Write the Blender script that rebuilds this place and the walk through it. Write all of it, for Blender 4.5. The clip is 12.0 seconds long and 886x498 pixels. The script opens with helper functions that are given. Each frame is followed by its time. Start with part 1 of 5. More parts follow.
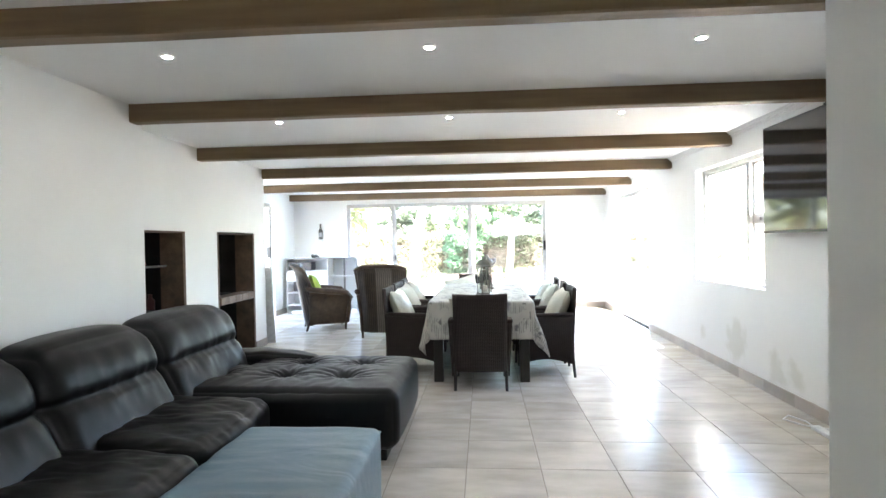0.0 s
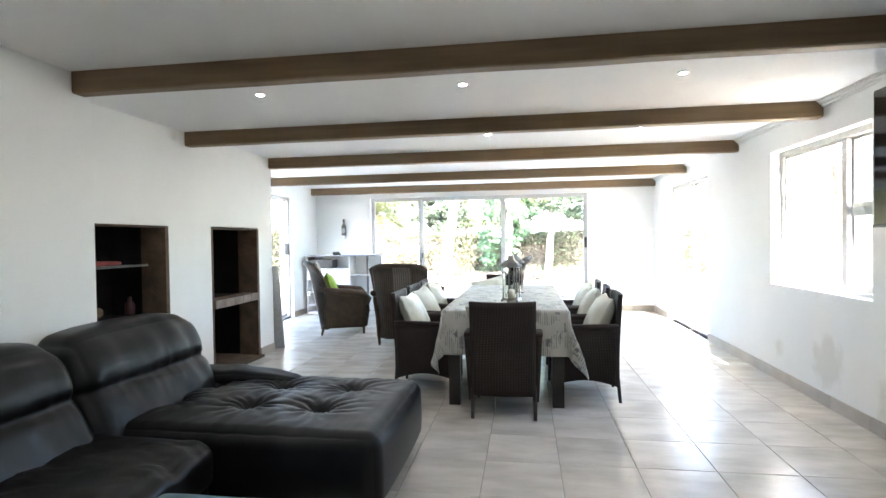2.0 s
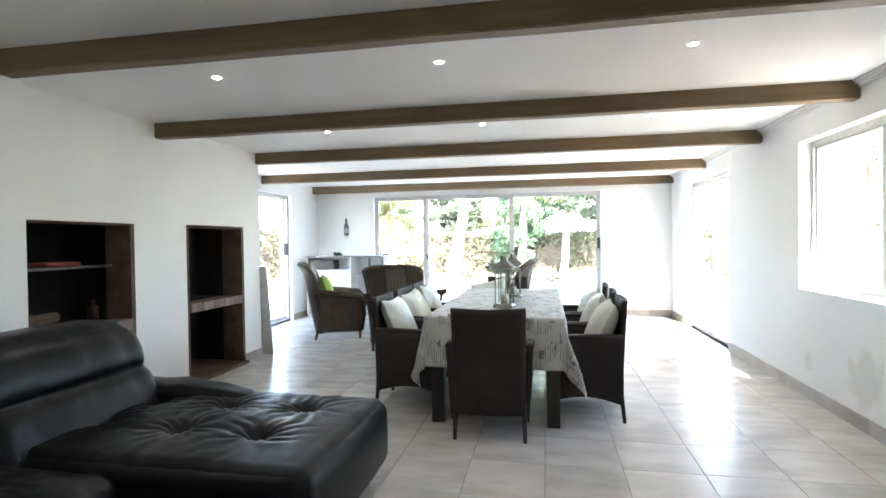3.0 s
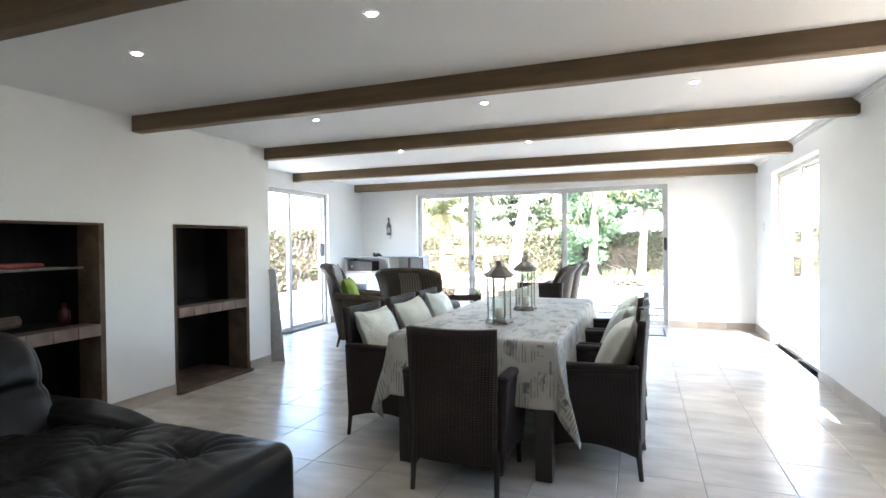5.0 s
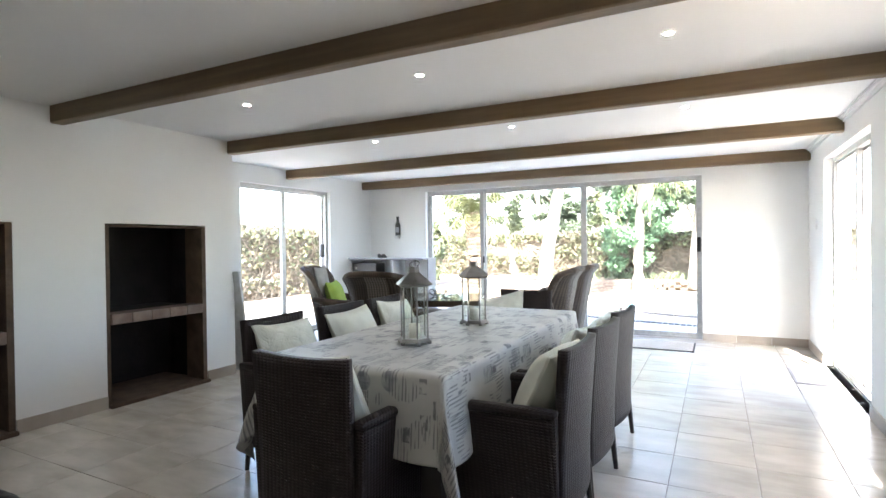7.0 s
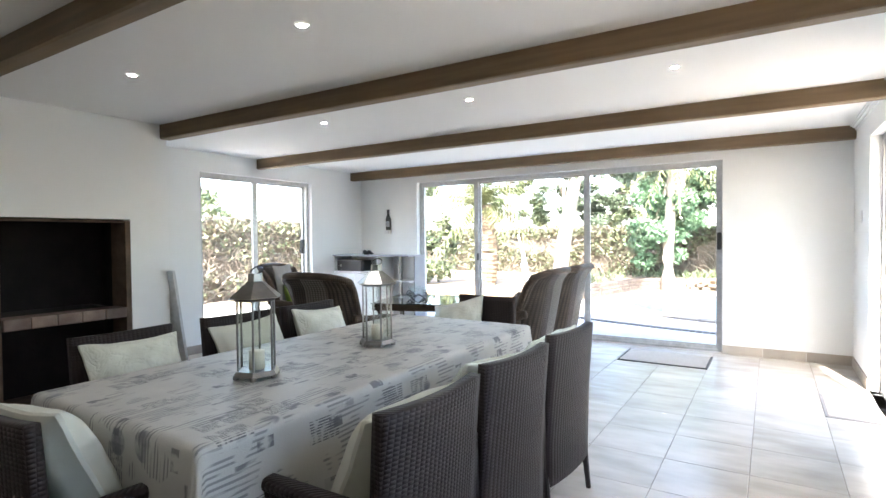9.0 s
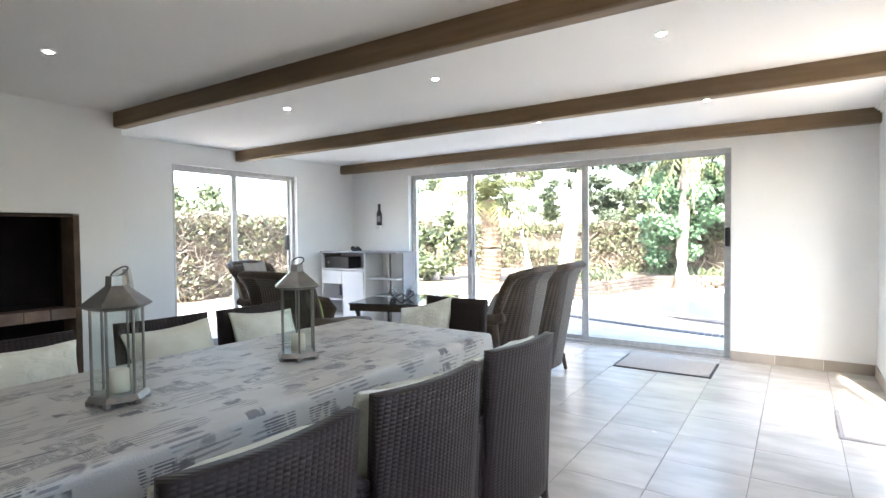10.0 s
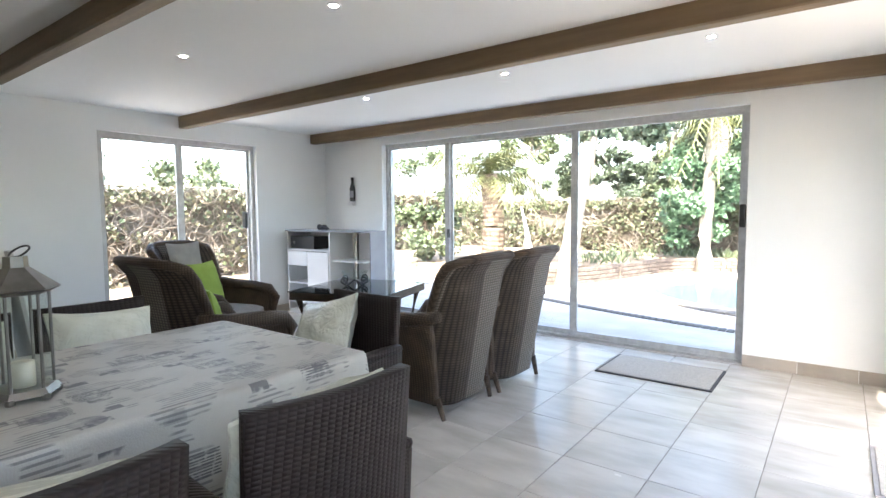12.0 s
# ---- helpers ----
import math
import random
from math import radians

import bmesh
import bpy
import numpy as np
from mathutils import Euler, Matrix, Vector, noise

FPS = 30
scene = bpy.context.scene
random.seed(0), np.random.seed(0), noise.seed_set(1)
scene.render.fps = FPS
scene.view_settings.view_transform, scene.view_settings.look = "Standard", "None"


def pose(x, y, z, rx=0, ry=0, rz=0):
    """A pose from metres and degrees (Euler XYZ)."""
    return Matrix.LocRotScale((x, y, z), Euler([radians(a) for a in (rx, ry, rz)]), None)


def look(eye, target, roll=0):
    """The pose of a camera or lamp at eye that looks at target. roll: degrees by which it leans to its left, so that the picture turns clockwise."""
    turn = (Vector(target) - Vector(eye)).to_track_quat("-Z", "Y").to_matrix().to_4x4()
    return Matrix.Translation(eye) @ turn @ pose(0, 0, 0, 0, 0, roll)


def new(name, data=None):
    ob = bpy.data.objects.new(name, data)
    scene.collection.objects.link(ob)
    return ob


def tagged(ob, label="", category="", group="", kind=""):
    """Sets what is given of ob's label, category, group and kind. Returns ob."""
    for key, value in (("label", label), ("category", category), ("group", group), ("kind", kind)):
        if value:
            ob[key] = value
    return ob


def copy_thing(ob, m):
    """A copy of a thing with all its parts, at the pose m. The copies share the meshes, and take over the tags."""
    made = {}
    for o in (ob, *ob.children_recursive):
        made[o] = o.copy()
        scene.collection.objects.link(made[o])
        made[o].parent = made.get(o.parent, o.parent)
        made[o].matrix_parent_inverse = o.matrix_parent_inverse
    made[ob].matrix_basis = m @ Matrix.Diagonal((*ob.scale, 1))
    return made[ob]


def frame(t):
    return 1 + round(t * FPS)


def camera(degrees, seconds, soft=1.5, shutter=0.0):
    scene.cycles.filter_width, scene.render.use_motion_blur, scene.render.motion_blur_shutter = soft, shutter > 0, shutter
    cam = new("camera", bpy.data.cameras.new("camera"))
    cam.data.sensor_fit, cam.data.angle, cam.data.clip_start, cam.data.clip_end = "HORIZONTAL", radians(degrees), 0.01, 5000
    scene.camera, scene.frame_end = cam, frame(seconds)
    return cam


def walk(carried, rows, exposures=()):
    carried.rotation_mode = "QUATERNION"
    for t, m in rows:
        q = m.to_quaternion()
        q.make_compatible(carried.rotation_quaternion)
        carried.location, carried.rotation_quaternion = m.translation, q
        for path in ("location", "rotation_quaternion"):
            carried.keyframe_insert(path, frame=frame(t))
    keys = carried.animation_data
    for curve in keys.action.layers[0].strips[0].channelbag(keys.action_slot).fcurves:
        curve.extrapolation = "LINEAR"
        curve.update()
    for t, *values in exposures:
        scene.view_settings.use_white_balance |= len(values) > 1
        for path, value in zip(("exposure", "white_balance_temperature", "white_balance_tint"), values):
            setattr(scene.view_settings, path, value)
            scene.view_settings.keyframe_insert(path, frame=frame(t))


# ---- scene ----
cam = camera(80.4, 12.0)
PATH = [
    (0, (0.473, 0.966, 1.319), (0.318, 2.959, 1.295), -1.0),
    (0.5, (0.481, 1.13, 1.316), (0.306, 3.123, 1.284), -0.9),
    (1, (0.526, 1.353, 1.322), (0.302, 3.34, 1.288), -0.8),
    (1.5, (0.561, 1.541, 1.315), (0.28, 3.521, 1.281), -0.8),
    (2, (0.598, 1.78, 1.314), (0.289, 3.756, 1.28), -0.9),
    (2.5, (0.676, 2.012, 1.297), (0.343, 3.984, 1.265), -0.8),
    (3, (0.802, 2.234, 1.297), (0.416, 4.196, 1.268), -0.8),
    (5, (1.333, 3.09, 1.298), (0.629, 4.962, 1.272), -0.7),
    (5.5, (1.498, 3.336, 1.31), (0.719, 5.177, 1.284), -0.7),
    (6, (1.611, 3.553, 1.307), (0.789, 5.376, 1.283), -0.7),
    (6.5, (1.744, 3.807, 1.299), (0.873, 5.607, 1.277), -0.7),
    (7, (1.871, 4.041, 1.29), (0.949, 5.816, 1.268), -0.7),
    (9, (2.167, 5.062, 1.3), (1.107, 6.757, 1.258), -0.6),
    (9.5, (2.223, 5.333, 1.31), (1.129, 7.006, 1.255), -0.6),
    (10, (2.269, 5.6, 1.293), (1.149, 7.256, 1.236), -0.6),
    (10.5, (2.307, 5.868, 1.278), (1.15, 7.498, 1.206), -0.5),
    (11, (2.311, 6.147, 1.293), (1.131, 7.759, 1.194), -0.5),
    (11.5, (2.32, 6.396, 1.293), (1.13, 8.0, 1.171), -0.5),
    (12, (2.338, 6.663, 1.288), (1.129, 8.25, 1.145), -0.4),
]
walk(cam, [(t, look(eye, target, roll)) for t, eye, target, roll in PATH],
     exposures=[(0, 5.38, 6350, 12), (3, 4.95, 6350, 12), (5, 4.63, 6400, 13), (7, 4.4, 6530, 14), (9, 4.2, 6600, 14), (12, 3.88, 6680, 14)])

# ---------------------------------------------------------------- world and sun
world = bpy.data.worlds.new("world")
scene.world = world
world.use_nodes = True
wn = world.node_tree.nodes
sky = wn.new("ShaderNodeTexSky")
sky.sky_type, sky.sun_disc = "NISHITA", False
sky.sun_elevation, sky.sun_rotation = radians(48), radians(163.4)
sky.air_density, sky.dust_density = 1.0, 2.5
wn["Background"].inputs[1].default_value = 0.12
world.node_tree.links.new(sky.outputs[0], wn["Background"].inputs[0])
sun = new("sun", bpy.data.lights.new("sun", "SUN"))
sun.data.energy, sun.data.angle, sun.data.color = 2.2, radians(1.5), (1.0, 0.95, 0.89)
sun.matrix_world = look((2.8, -9.4, 10.9), (0, 0, 0))


# ---------------------------------------------------------------- materials
def mat(name, colour, rough=0.5, metal=0.0, dark=None, scale=6.0, detail=4.0, bump=0.0, bump_scale=80.0,
        stretch=(1, 1, 1), lo=0.35, hi=0.7, spec=0.5, island=0.0, rand=0.0, coords="Object", rough_var=0.0):
    """Principled material with a two-scale noise tint, fine relief and an optional shift per object or island."""
    m = bpy.data.materials.new(name)
    m.use_nodes = True
    nt = m.node_tree
    n, l = nt.nodes, nt.links
    b = n["Principled BSDF"]
    b.inputs["Roughness"].default_value, b.inputs["Metallic"].default_value = rough, metal
    b.inputs["Specular IOR Level"].default_value = spec
    tc = n.new("ShaderNodeTexCoord")
    mp = n.new("ShaderNodeMapping")
    mp.inputs["Scale"].default_value = stretch
    l.new(tc.outputs[coords], mp.inputs[0])
    vec = mp.outputs[0]
    if rand:
        oi = n.new("ShaderNodeObjectInfo")
        ad = n.new("ShaderNodeVectorMath")
        ad.operation = "MULTIPLY_ADD"
        ad.inputs[1].default_value = (37, 53, 71)
        l.new(oi.outputs["Random"], ad.inputs[0])
        l.new(vec, ad.inputs[2])
        vec = ad.outputs[0]
    nz = n.new("ShaderNodeTexNoise")
    nz.inputs["Scale"].default_value, nz.inputs["Detail"].default_value = scale, detail
    l.new(vec, nz.inputs["Vector"])
    rp = n.new("ShaderNodeValToRGB")
    dark = dark or tuple(c * 0.8 for c in colour)
    rp.color_ramp.elements[0].position, rp.color_ramp.elements[1].position = lo, hi
    rp.color_ramp.elements[0].color, rp.color_ramp.elements[1].color = (*dark, 1), (*colour, 1)
    l.new(nz.outputs[0], rp.inputs[0])
    col = rp.outputs[0]
    if island or rand:
        hs = n.new("ShaderNodeHueSaturation")
        mr = n.new("ShaderNodeMapRange")
        amount = island or rand
        mr.inputs["To Min"].default_value, mr.inputs["To Max"].default_value = 1 - amount, 1 + amount
        if island:
            ge = n.new("ShaderNodeNewGeometry")
            l.new(ge.outputs["Random Per Island"], mr.inputs[0])
        else:
            l.new(oi.outputs["Random"], mr.inputs[0])
        l.new(mr.outputs[0], hs.inputs["Value"])
        l.new(col, hs.inputs["Color"])
        col = hs.outputs[0]
    l.new(col, b.inputs["Base Color"])
    if rough_var:
        mr2 = n.new("ShaderNodeMapRange")
        mr2.inputs["To Min"].default_value, mr2.inputs["To Max"].default_value = rough - rough_var, rough + rough_var
        l.new(nz.outputs[0], mr2.inputs[0])
        l.new(mr2.outputs[0], b.inputs["Roughness"])
    if bump:
        n2 = n.new("ShaderNodeTexNoise")
        n2.inputs["Scale"].default_value, n2.inputs["Detail"].default_value = bump_scale, 3
        l.new(tc.outputs[coords], n2.inputs["Vector"])
        bp = n.new("ShaderNodeBump")
        bp.inputs["Strength"].default_value, bp.inputs["Distance"].default_value = bump, 0.01
        l.new(n2.outputs[0], bp.inputs["Height"])
        l.new(bp.outputs[0], b.inputs["Normal"])
    return m


def wicker(name, colour, dark, pitch=70.0, band=None, low=0.35, high=1.15):
    """Woven strands: a checker of two crossing wave sets drives relief and colour, the hollows painted as shaded; band
    gives lighter broad stripes.
    """
    m = mat(name, colour, 0.5, spec=0.22, dark=dark, scale=9, lo=0.3, hi=0.75)
    nt = m.node_tree
    n, l = nt.nodes, nt.links
    b = n["Principled BSDF"]
    tc = n.new("ShaderNodeTexCoord")
    sp = n.new("ShaderNodeSeparateXYZ")
    l.new(tc.outputs["Object"], sp.inputs[0])

    def math_node(op, a, c):
        k = n.new("ShaderNodeMath")
        k.operation = op
        for i, v in enumerate((a, c)):
            if isinstance(v, (int, float)):
                k.inputs[i].default_value = v
            elif v is not None:
                l.new(v, k.inputs[i])
        return k.outputs[0]
    side = sp.outputs[0] if band else math_node("ADD", sp.outputs[0], sp.outputs[1])
    su = math_node("SINE", math_node("MULTIPLY", side, pitch * 0.8 * 3.1416), None)
    sv = math_node("SINE", math_node("MULTIPLY", sp.outputs[2], pitch * 1.3 * 3.1416), None)
    weave = math_node("MULTIPLY", su, sv)
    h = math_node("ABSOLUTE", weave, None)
    bp = n.new("ShaderNodeBump")
    bp.inputs["Strength"].default_value, bp.inputs["Distance"].default_value = 0.6, 0.004
    l.new(h, bp.inputs["Height"])
    l.new(bp.outputs[0], b.inputs["Normal"])
    old = b.inputs["Base Color"].links[0].from_socket
    # shade between the strands, multiplied into the colour from low to high
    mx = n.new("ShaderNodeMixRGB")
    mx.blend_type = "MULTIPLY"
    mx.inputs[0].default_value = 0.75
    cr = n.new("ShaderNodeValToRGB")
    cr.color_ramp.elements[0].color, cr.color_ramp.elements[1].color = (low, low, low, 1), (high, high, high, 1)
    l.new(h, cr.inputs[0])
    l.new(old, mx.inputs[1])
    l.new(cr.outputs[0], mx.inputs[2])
    out = mx.outputs[0]
    if band:
        st = math_node("SINE", math_node("MULTIPLY_ADD", sp.outputs[0], 13.0), None)
        st.node.inputs[0].links[0].from_node.inputs[2].default_value = 0.8
        gate = math_node("GREATER_THAN", st, 0.1)
        m2 = n.new("ShaderNodeMixRGB")
        l.new(gate, m2.inputs[0])
        l.new(out, m2.inputs[1])
        # the pale bands get the same painted shade in their hollows
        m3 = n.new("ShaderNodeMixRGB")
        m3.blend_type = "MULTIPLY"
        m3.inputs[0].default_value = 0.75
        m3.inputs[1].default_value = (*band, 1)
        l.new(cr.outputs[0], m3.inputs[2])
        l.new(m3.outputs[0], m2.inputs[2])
        out = m2.outputs[0]
    l.new(out, b.inputs["Base Color"])
    return m


def glass_mat(name, tint=(0.97, 0.99, 0.98), gloss=0.08):
    m = bpy.data.materials.new(name)
    m.use_nodes = True
    n, l = m.node_tree.nodes, m.node_tree.links
    n.remove(n["Principled BSDF"])
    tr, gl, mx = n.new("ShaderNodeBsdfTransparent"), n.new("ShaderNodeBsdfGlossy"), n.new("ShaderNodeMixShader")
    lw, pw, ma = n.new("ShaderNodeLayerWeight"), n.new("ShaderNodeMath"), n.new("ShaderNodeMath")
    pw.operation, ma.operation = "POWER", "MULTIPLY_ADD"
    pw.inputs[1].default_value, ma.inputs[1].default_value, ma.inputs[2].default_value = 5.0, 0.35, 0.022
    l.new(lw.outputs["Facing"], pw.inputs[0])
    l.new(pw.outputs[0], ma.inputs[0])
    tr.inputs[0].default_value = (*tint, 1)
    gl.inputs["Roughness"].default_value = 0.01
    l.new(ma.outputs[0], mx.inputs[0])
    l.new(tr.outputs[0], mx.inputs[1])
    l.new(gl.outputs[0], mx.inputs[2])
    l.new(mx.outputs[0], n["Material Output"].inputs[0])
    return m


def glow(name, colour, strength):
    m = bpy.data.materials.new(name)
    m.use_nodes = True
    b = m.node_tree.nodes["Principled BSDF"]
    b.inputs["Emission Color"].default_value, b.inputs["Emission Strength"].default_value = (*colour, 1), strength
    return m


M = {}
M["wall"] = mat("white_wall_paint", (0.85, 0.86, 0.85), 0.7, dark=(0.81, 0.82, 0.81), scale=1.3, bump=0.08, bump_scale=220)
M["ceiling"] = mat("ceiling_paint", (0.83, 0.83, 0.82), 0.8, dark=(0.80, 0.80, 0.79), scale=1.0, bump=0.04, bump_scale=150)
M["beam"] = mat("beam_wood", (0.20, 0.135, 0.072), 0.55, dark=(0.145, 0.097, 0.05), scale=3, stretch=(0.6, 8, 8), bump=0.15, bump_scale=30)
M["tile"] = mat("floor_tile", (0.62, 0.58, 0.515), 0.24, dark=(0.47, 0.43, 0.37), scale=2.6, detail=6, stretch=(1, 2.6, 1), lo=0.32, hi=0.66, rand=0.05, rough_var=0.07)
M["grout"] = mat("grout", (0.24, 0.21, 0.18), 0.9, scale=30)
M["skirt"] = mat("skirting_tile", (0.47, 0.42, 0.365), 0.3, dark=(0.35, 0.305, 0.26), scale=3, rand=0.07)
M["alu"] = mat("grey_aluminium", (0.58, 0.58, 0.57), 0.4, 0.3, scale=20)
M["glass"] = glass_mat("window_glass")
M["black"] = mat("black_plastic", (0.02, 0.02, 0.022), 0.35, scale=40)
M["leather"] = mat("black_leather", (0.0045, 0.0045, 0.005), 0.35, dark=(0.0035, 0.0035, 0.004), scale=5, bump=0.05, bump_scale=240, rough_var=0.02, spec=0.22)
M["blue"] = mat("blue_grey_leather", (0.13, 0.205, 0.255), 0.38, dark=(0.11, 0.175, 0.22), scale=4, bump=0.2, bump_scale=300, rough_var=0.08)
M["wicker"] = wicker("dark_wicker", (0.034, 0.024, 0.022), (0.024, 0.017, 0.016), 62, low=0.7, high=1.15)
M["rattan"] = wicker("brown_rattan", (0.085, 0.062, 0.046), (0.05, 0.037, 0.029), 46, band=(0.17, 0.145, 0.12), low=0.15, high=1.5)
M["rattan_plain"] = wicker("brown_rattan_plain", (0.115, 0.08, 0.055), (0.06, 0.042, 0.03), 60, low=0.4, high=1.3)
M["darkwood"] = mat("dark_wood", (0.022, 0.016, 0.013), 0.35, dark=(0.012, 0.009, 0.008), scale=4, stretch=(1, 1, 0.2))
M["cream"] = mat("cream_fabric", (0.66, 0.66, 0.57), 0.6, dark=(0.56, 0.56, 0.47), scale=7, bump=0.2, bump_scale=400)
M["wrap"] = mat("wrapped_fabric", (0.70, 0.71, 0.62), 0.22, dark=(0.58, 0.59, 0.5), scale=9, bump=0.5, bump_scale=24)
M["lime"] = mat("lime_fabric", (0.29, 0.40, 0.07), 0.8, dark=(0.23, 0.33, 0.05), scale=8, bump=0.2, bump_scale=300)
M["greycush"] = mat("grey_fabric", (0.34, 0.32, 0.30), 0.85, scale=9, bump=0.2, bump_scale=300)
M["steel"] = mat("brushed_steel", (0.31, 0.305, 0.29), 0.28, 0.9, dark=(0.21, 0.205, 0.195), scale=14)
M["candle"] = mat("ivory_wax", (0.75, 0.70, 0.58), 0.5, scale=8)
M["whitelam"] = mat("white_laminate", (0.78, 0.78, 0.78), 0.3, scale=3, dark=(0.75, 0.75, 0.75))
M["greylam"] = mat("grey_laminate", (0.33, 0.34, 0.37), 0.35, scale=3)
M["soot"] = mat("sooty_brick", (0.014, 0.012, 0.011), 0.9, dark=(0.006, 0.005, 0.005), scale=5, bump=0.6, bump_scale=25)
M["jamb"] = mat("brown_face_brick", (0.13, 0.085, 0.055), 0.8, dark=(0.07, 0.045, 0.03), scale=9, bump=0.4, bump_scale=60)
M["lintel"] = mat("brown_quarry_tile", (0.19, 0.135, 0.105), 0.5, dark=(0.12, 0.07, 0.05), scale=8, rand=0.25, bump=0.2)
M["mat"] = mat("door_mat_fibre", (0.60, 0.54, 0.46), 0.95, dark=(0.47, 0.42, 0.36), scale=60, bump=0.8, bump_scale=300)
M["matedge"] = mat("door_mat_edge", (0.08, 0.075, 0.07), 0.9, scale=40)
M["white"] = mat("white_plastic", (0.8, 0.8, 0.8), 0.35, scale=20)
M["lamp"] = glow("lamp_glow", (1.0, 0.98, 0.94), 26.0)
M["paving"] = mat("pale_paving", (0.52, 0.5, 0.465), 0.85, dark=(0.42, 0.39, 0.35), scale=2.5, bump=0.3, bump_scale=50)
M["soil"] = mat("dry_soil", (0.36, 0.28, 0.19), 0.95, dark=(0.2, 0.15, 0.1), scale=3, bump=0.8, bump_scale=20)
M["brick"] = mat("garden_brick", (0.17, 0.135, 0.11), 0.9, dark=(0.10, 0.078, 0.064), scale=12, rand=0.2, bump=0.5, bump_scale=60)
M["water"] = mat("pool_water", (0.13, 0.24, 0.275), 0.08, dark=(0.11, 0.21, 0.25), scale=2, bump=0.1, bump_scale=6)
M["coping"] = mat("pool_coping", (0.18, 0.165, 0.145), 0.8, scale=6, rand=0.08)
M["drain"] = mat("drain_grate", (0.09, 0.085, 0.08), 0.7, scale=30)
M["leaf"] = mat("green_leaf", (0.16, 0.19, 0.11), 0.5, dark=(0.085, 0.115, 0.055), scale=1.2, island=0.5)
M["leaf_dark"] = mat("dark_leaf", (0.12, 0.15, 0.10), 0.45, dark=(0.065, 0.09, 0.055), scale=1.2, island=0.5)
M["leaf_bright"] = mat("bright_leaf", (0.17, 0.27, 0.16), 0.5, dark=(0.10, 0.18, 0.10), scale=1.2, island=0.45)
M["leaf_dry"] = mat("dry_leaf", (0.13, 0.13, 0.075), 0.7, dark=(0.08, 0.065, 0.04), scale=1.5, island=0.5)
M["palm_leaf"] = mat("olive_frond", (0.17, 0.175, 0.07), 0.55, dark=(0.09, 0.105, 0.04), scale=2, island=0.4)
M["vine"] = mat("dry_vine", (0.27, 0.235, 0.19), 0.9, dark=(0.13, 0.105, 0.08), scale=6, island=0.4)
M["bark"] = mat("pale_bark", (0.40, 0.355, 0.30), 0.9, dark=(0.24, 0.20, 0.16), scale=5, bump=0.6, bump_scale=20)
M["palm_bark"] = mat("palm_bark", (0.25, 0.185, 0.13), 0.95, dark=(0.11, 0.08, 0.055), scale=7, bump=0.8, bump_scale=25)
M["hedgewall"] = mat("creeper_covered_wall", (0.16, 0.13, 0.10), 0.95, dark=(0.075, 0.068, 0.05), scale=4, bump=1.0, bump_scale=12)
M["screen"] = mat("tv_screen", (0.012, 0.012, 0.014), 0.06, scale=3)


def stained_wall():
    """The white wall paint with a few irregular damp marks low on the wall."""
    m = mat("stained_wall_paint", (0.85, 0.86, 0.85), 0.7, dark=(0.81, 0.82, 0.81), scale=1.3, bump=0.08, bump_scale=220)
    n, l = m.node_tree.nodes, m.node_tree.links
    b = n["Principled BSDF"]
    col = b.inputs["Base Color"].links[0].from_socket
    tc = n.new("ShaderNodeTexCoord")
    nz = n.new("ShaderNodeTexNoise")
    nz.inputs["Scale"].default_value, nz.inputs["Detail"].default_value = 7, 4
    l.new(tc.outputs["Object"], nz.inputs["Vector"])
    for y, z, size in ((6.15, 0.34, 0.24), (6.9, 0.28, 0.1), (5.45, 0.2, 0.17), (5.2, 0.22, 0.14)):
        d = n.new("ShaderNodeVectorMath")
        d.operation = "DISTANCE"
        d.inputs[1].default_value = (XR, y, z)
        l.new(tc.outputs["Object"], d.inputs[0])
        k = n.new("ShaderNodeMath")
        k.operation = "MULTIPLY_ADD"
        k.inputs[1].default_value = -0.35
        l.new(nz.outputs[0], k.inputs[0])
        l.new(d.outputs["Value"], k.inputs[2])
        mr = n.new("ShaderNodeMapRange")
        mr.inputs["From Min"].default_value, mr.inputs["From Max"].default_value = size - 0.18, size - 0.28
        mr.inputs["To Max"].default_value = 0.4
        l.new(k.outputs[0], mr.inputs[0])
        mx = n.new("ShaderNodeMixRGB")
        mx.inputs[2].default_value = (0.55, 0.55, 0.48, 1)
        l.new(mr.outputs[0], mx.inputs[0])
        l.new(col, mx.inputs[1])
        col = mx.outputs[0]
    l.new(col, b.inputs["Base Color"])
    return m


XR = 2.855
M["wall_stained"] = stained_wall()


def creases(m, size, depth):
    """Add long shallow creases of soft hide to a material's relief."""
    n, l = m.node_tree.nodes, m.node_tree.links
    b = n["Principled BSDF"]
    fine = b.inputs["Normal"].links[0].from_node
    tc, mp = n.new("ShaderNodeTexCoord"), n.new("ShaderNodeMapping")
    mp.inputs["Scale"].default_value = (1.0, 2.6, 1.4)
    nz, cr = n.new("ShaderNodeTexNoise"), n.new("ShaderNodeValToRGB")
    nz.inputs["Scale"].default_value, nz.inputs["Detail"].default_value, nz.inputs["Distortion"].default_value = size, 2.0, 1.6
    e = cr.color_ramp.elements
    e[0].position, e[1].position = 0.38, 0.62
    e[0].color, e[1].color = (1, 1, 1, 1), (1, 1, 1, 1)
    e.new(0.5).color = (0, 0, 0, 1)
    bp = n.new("ShaderNodeBump")
    bp.inputs["Strength"].default_value, bp.inputs["Distance"].default_value = depth, 0.012
    l.new(tc.outputs["Object"], mp.inputs[0])
    l.new(mp.outputs[0], nz.inputs["Vector"])
    l.new(nz.outputs[0], cr.inputs[0])
    l.new(cr.outputs[0], bp.inputs["Height"])
    l.new(bp.outputs[0], fine.inputs["Normal"])


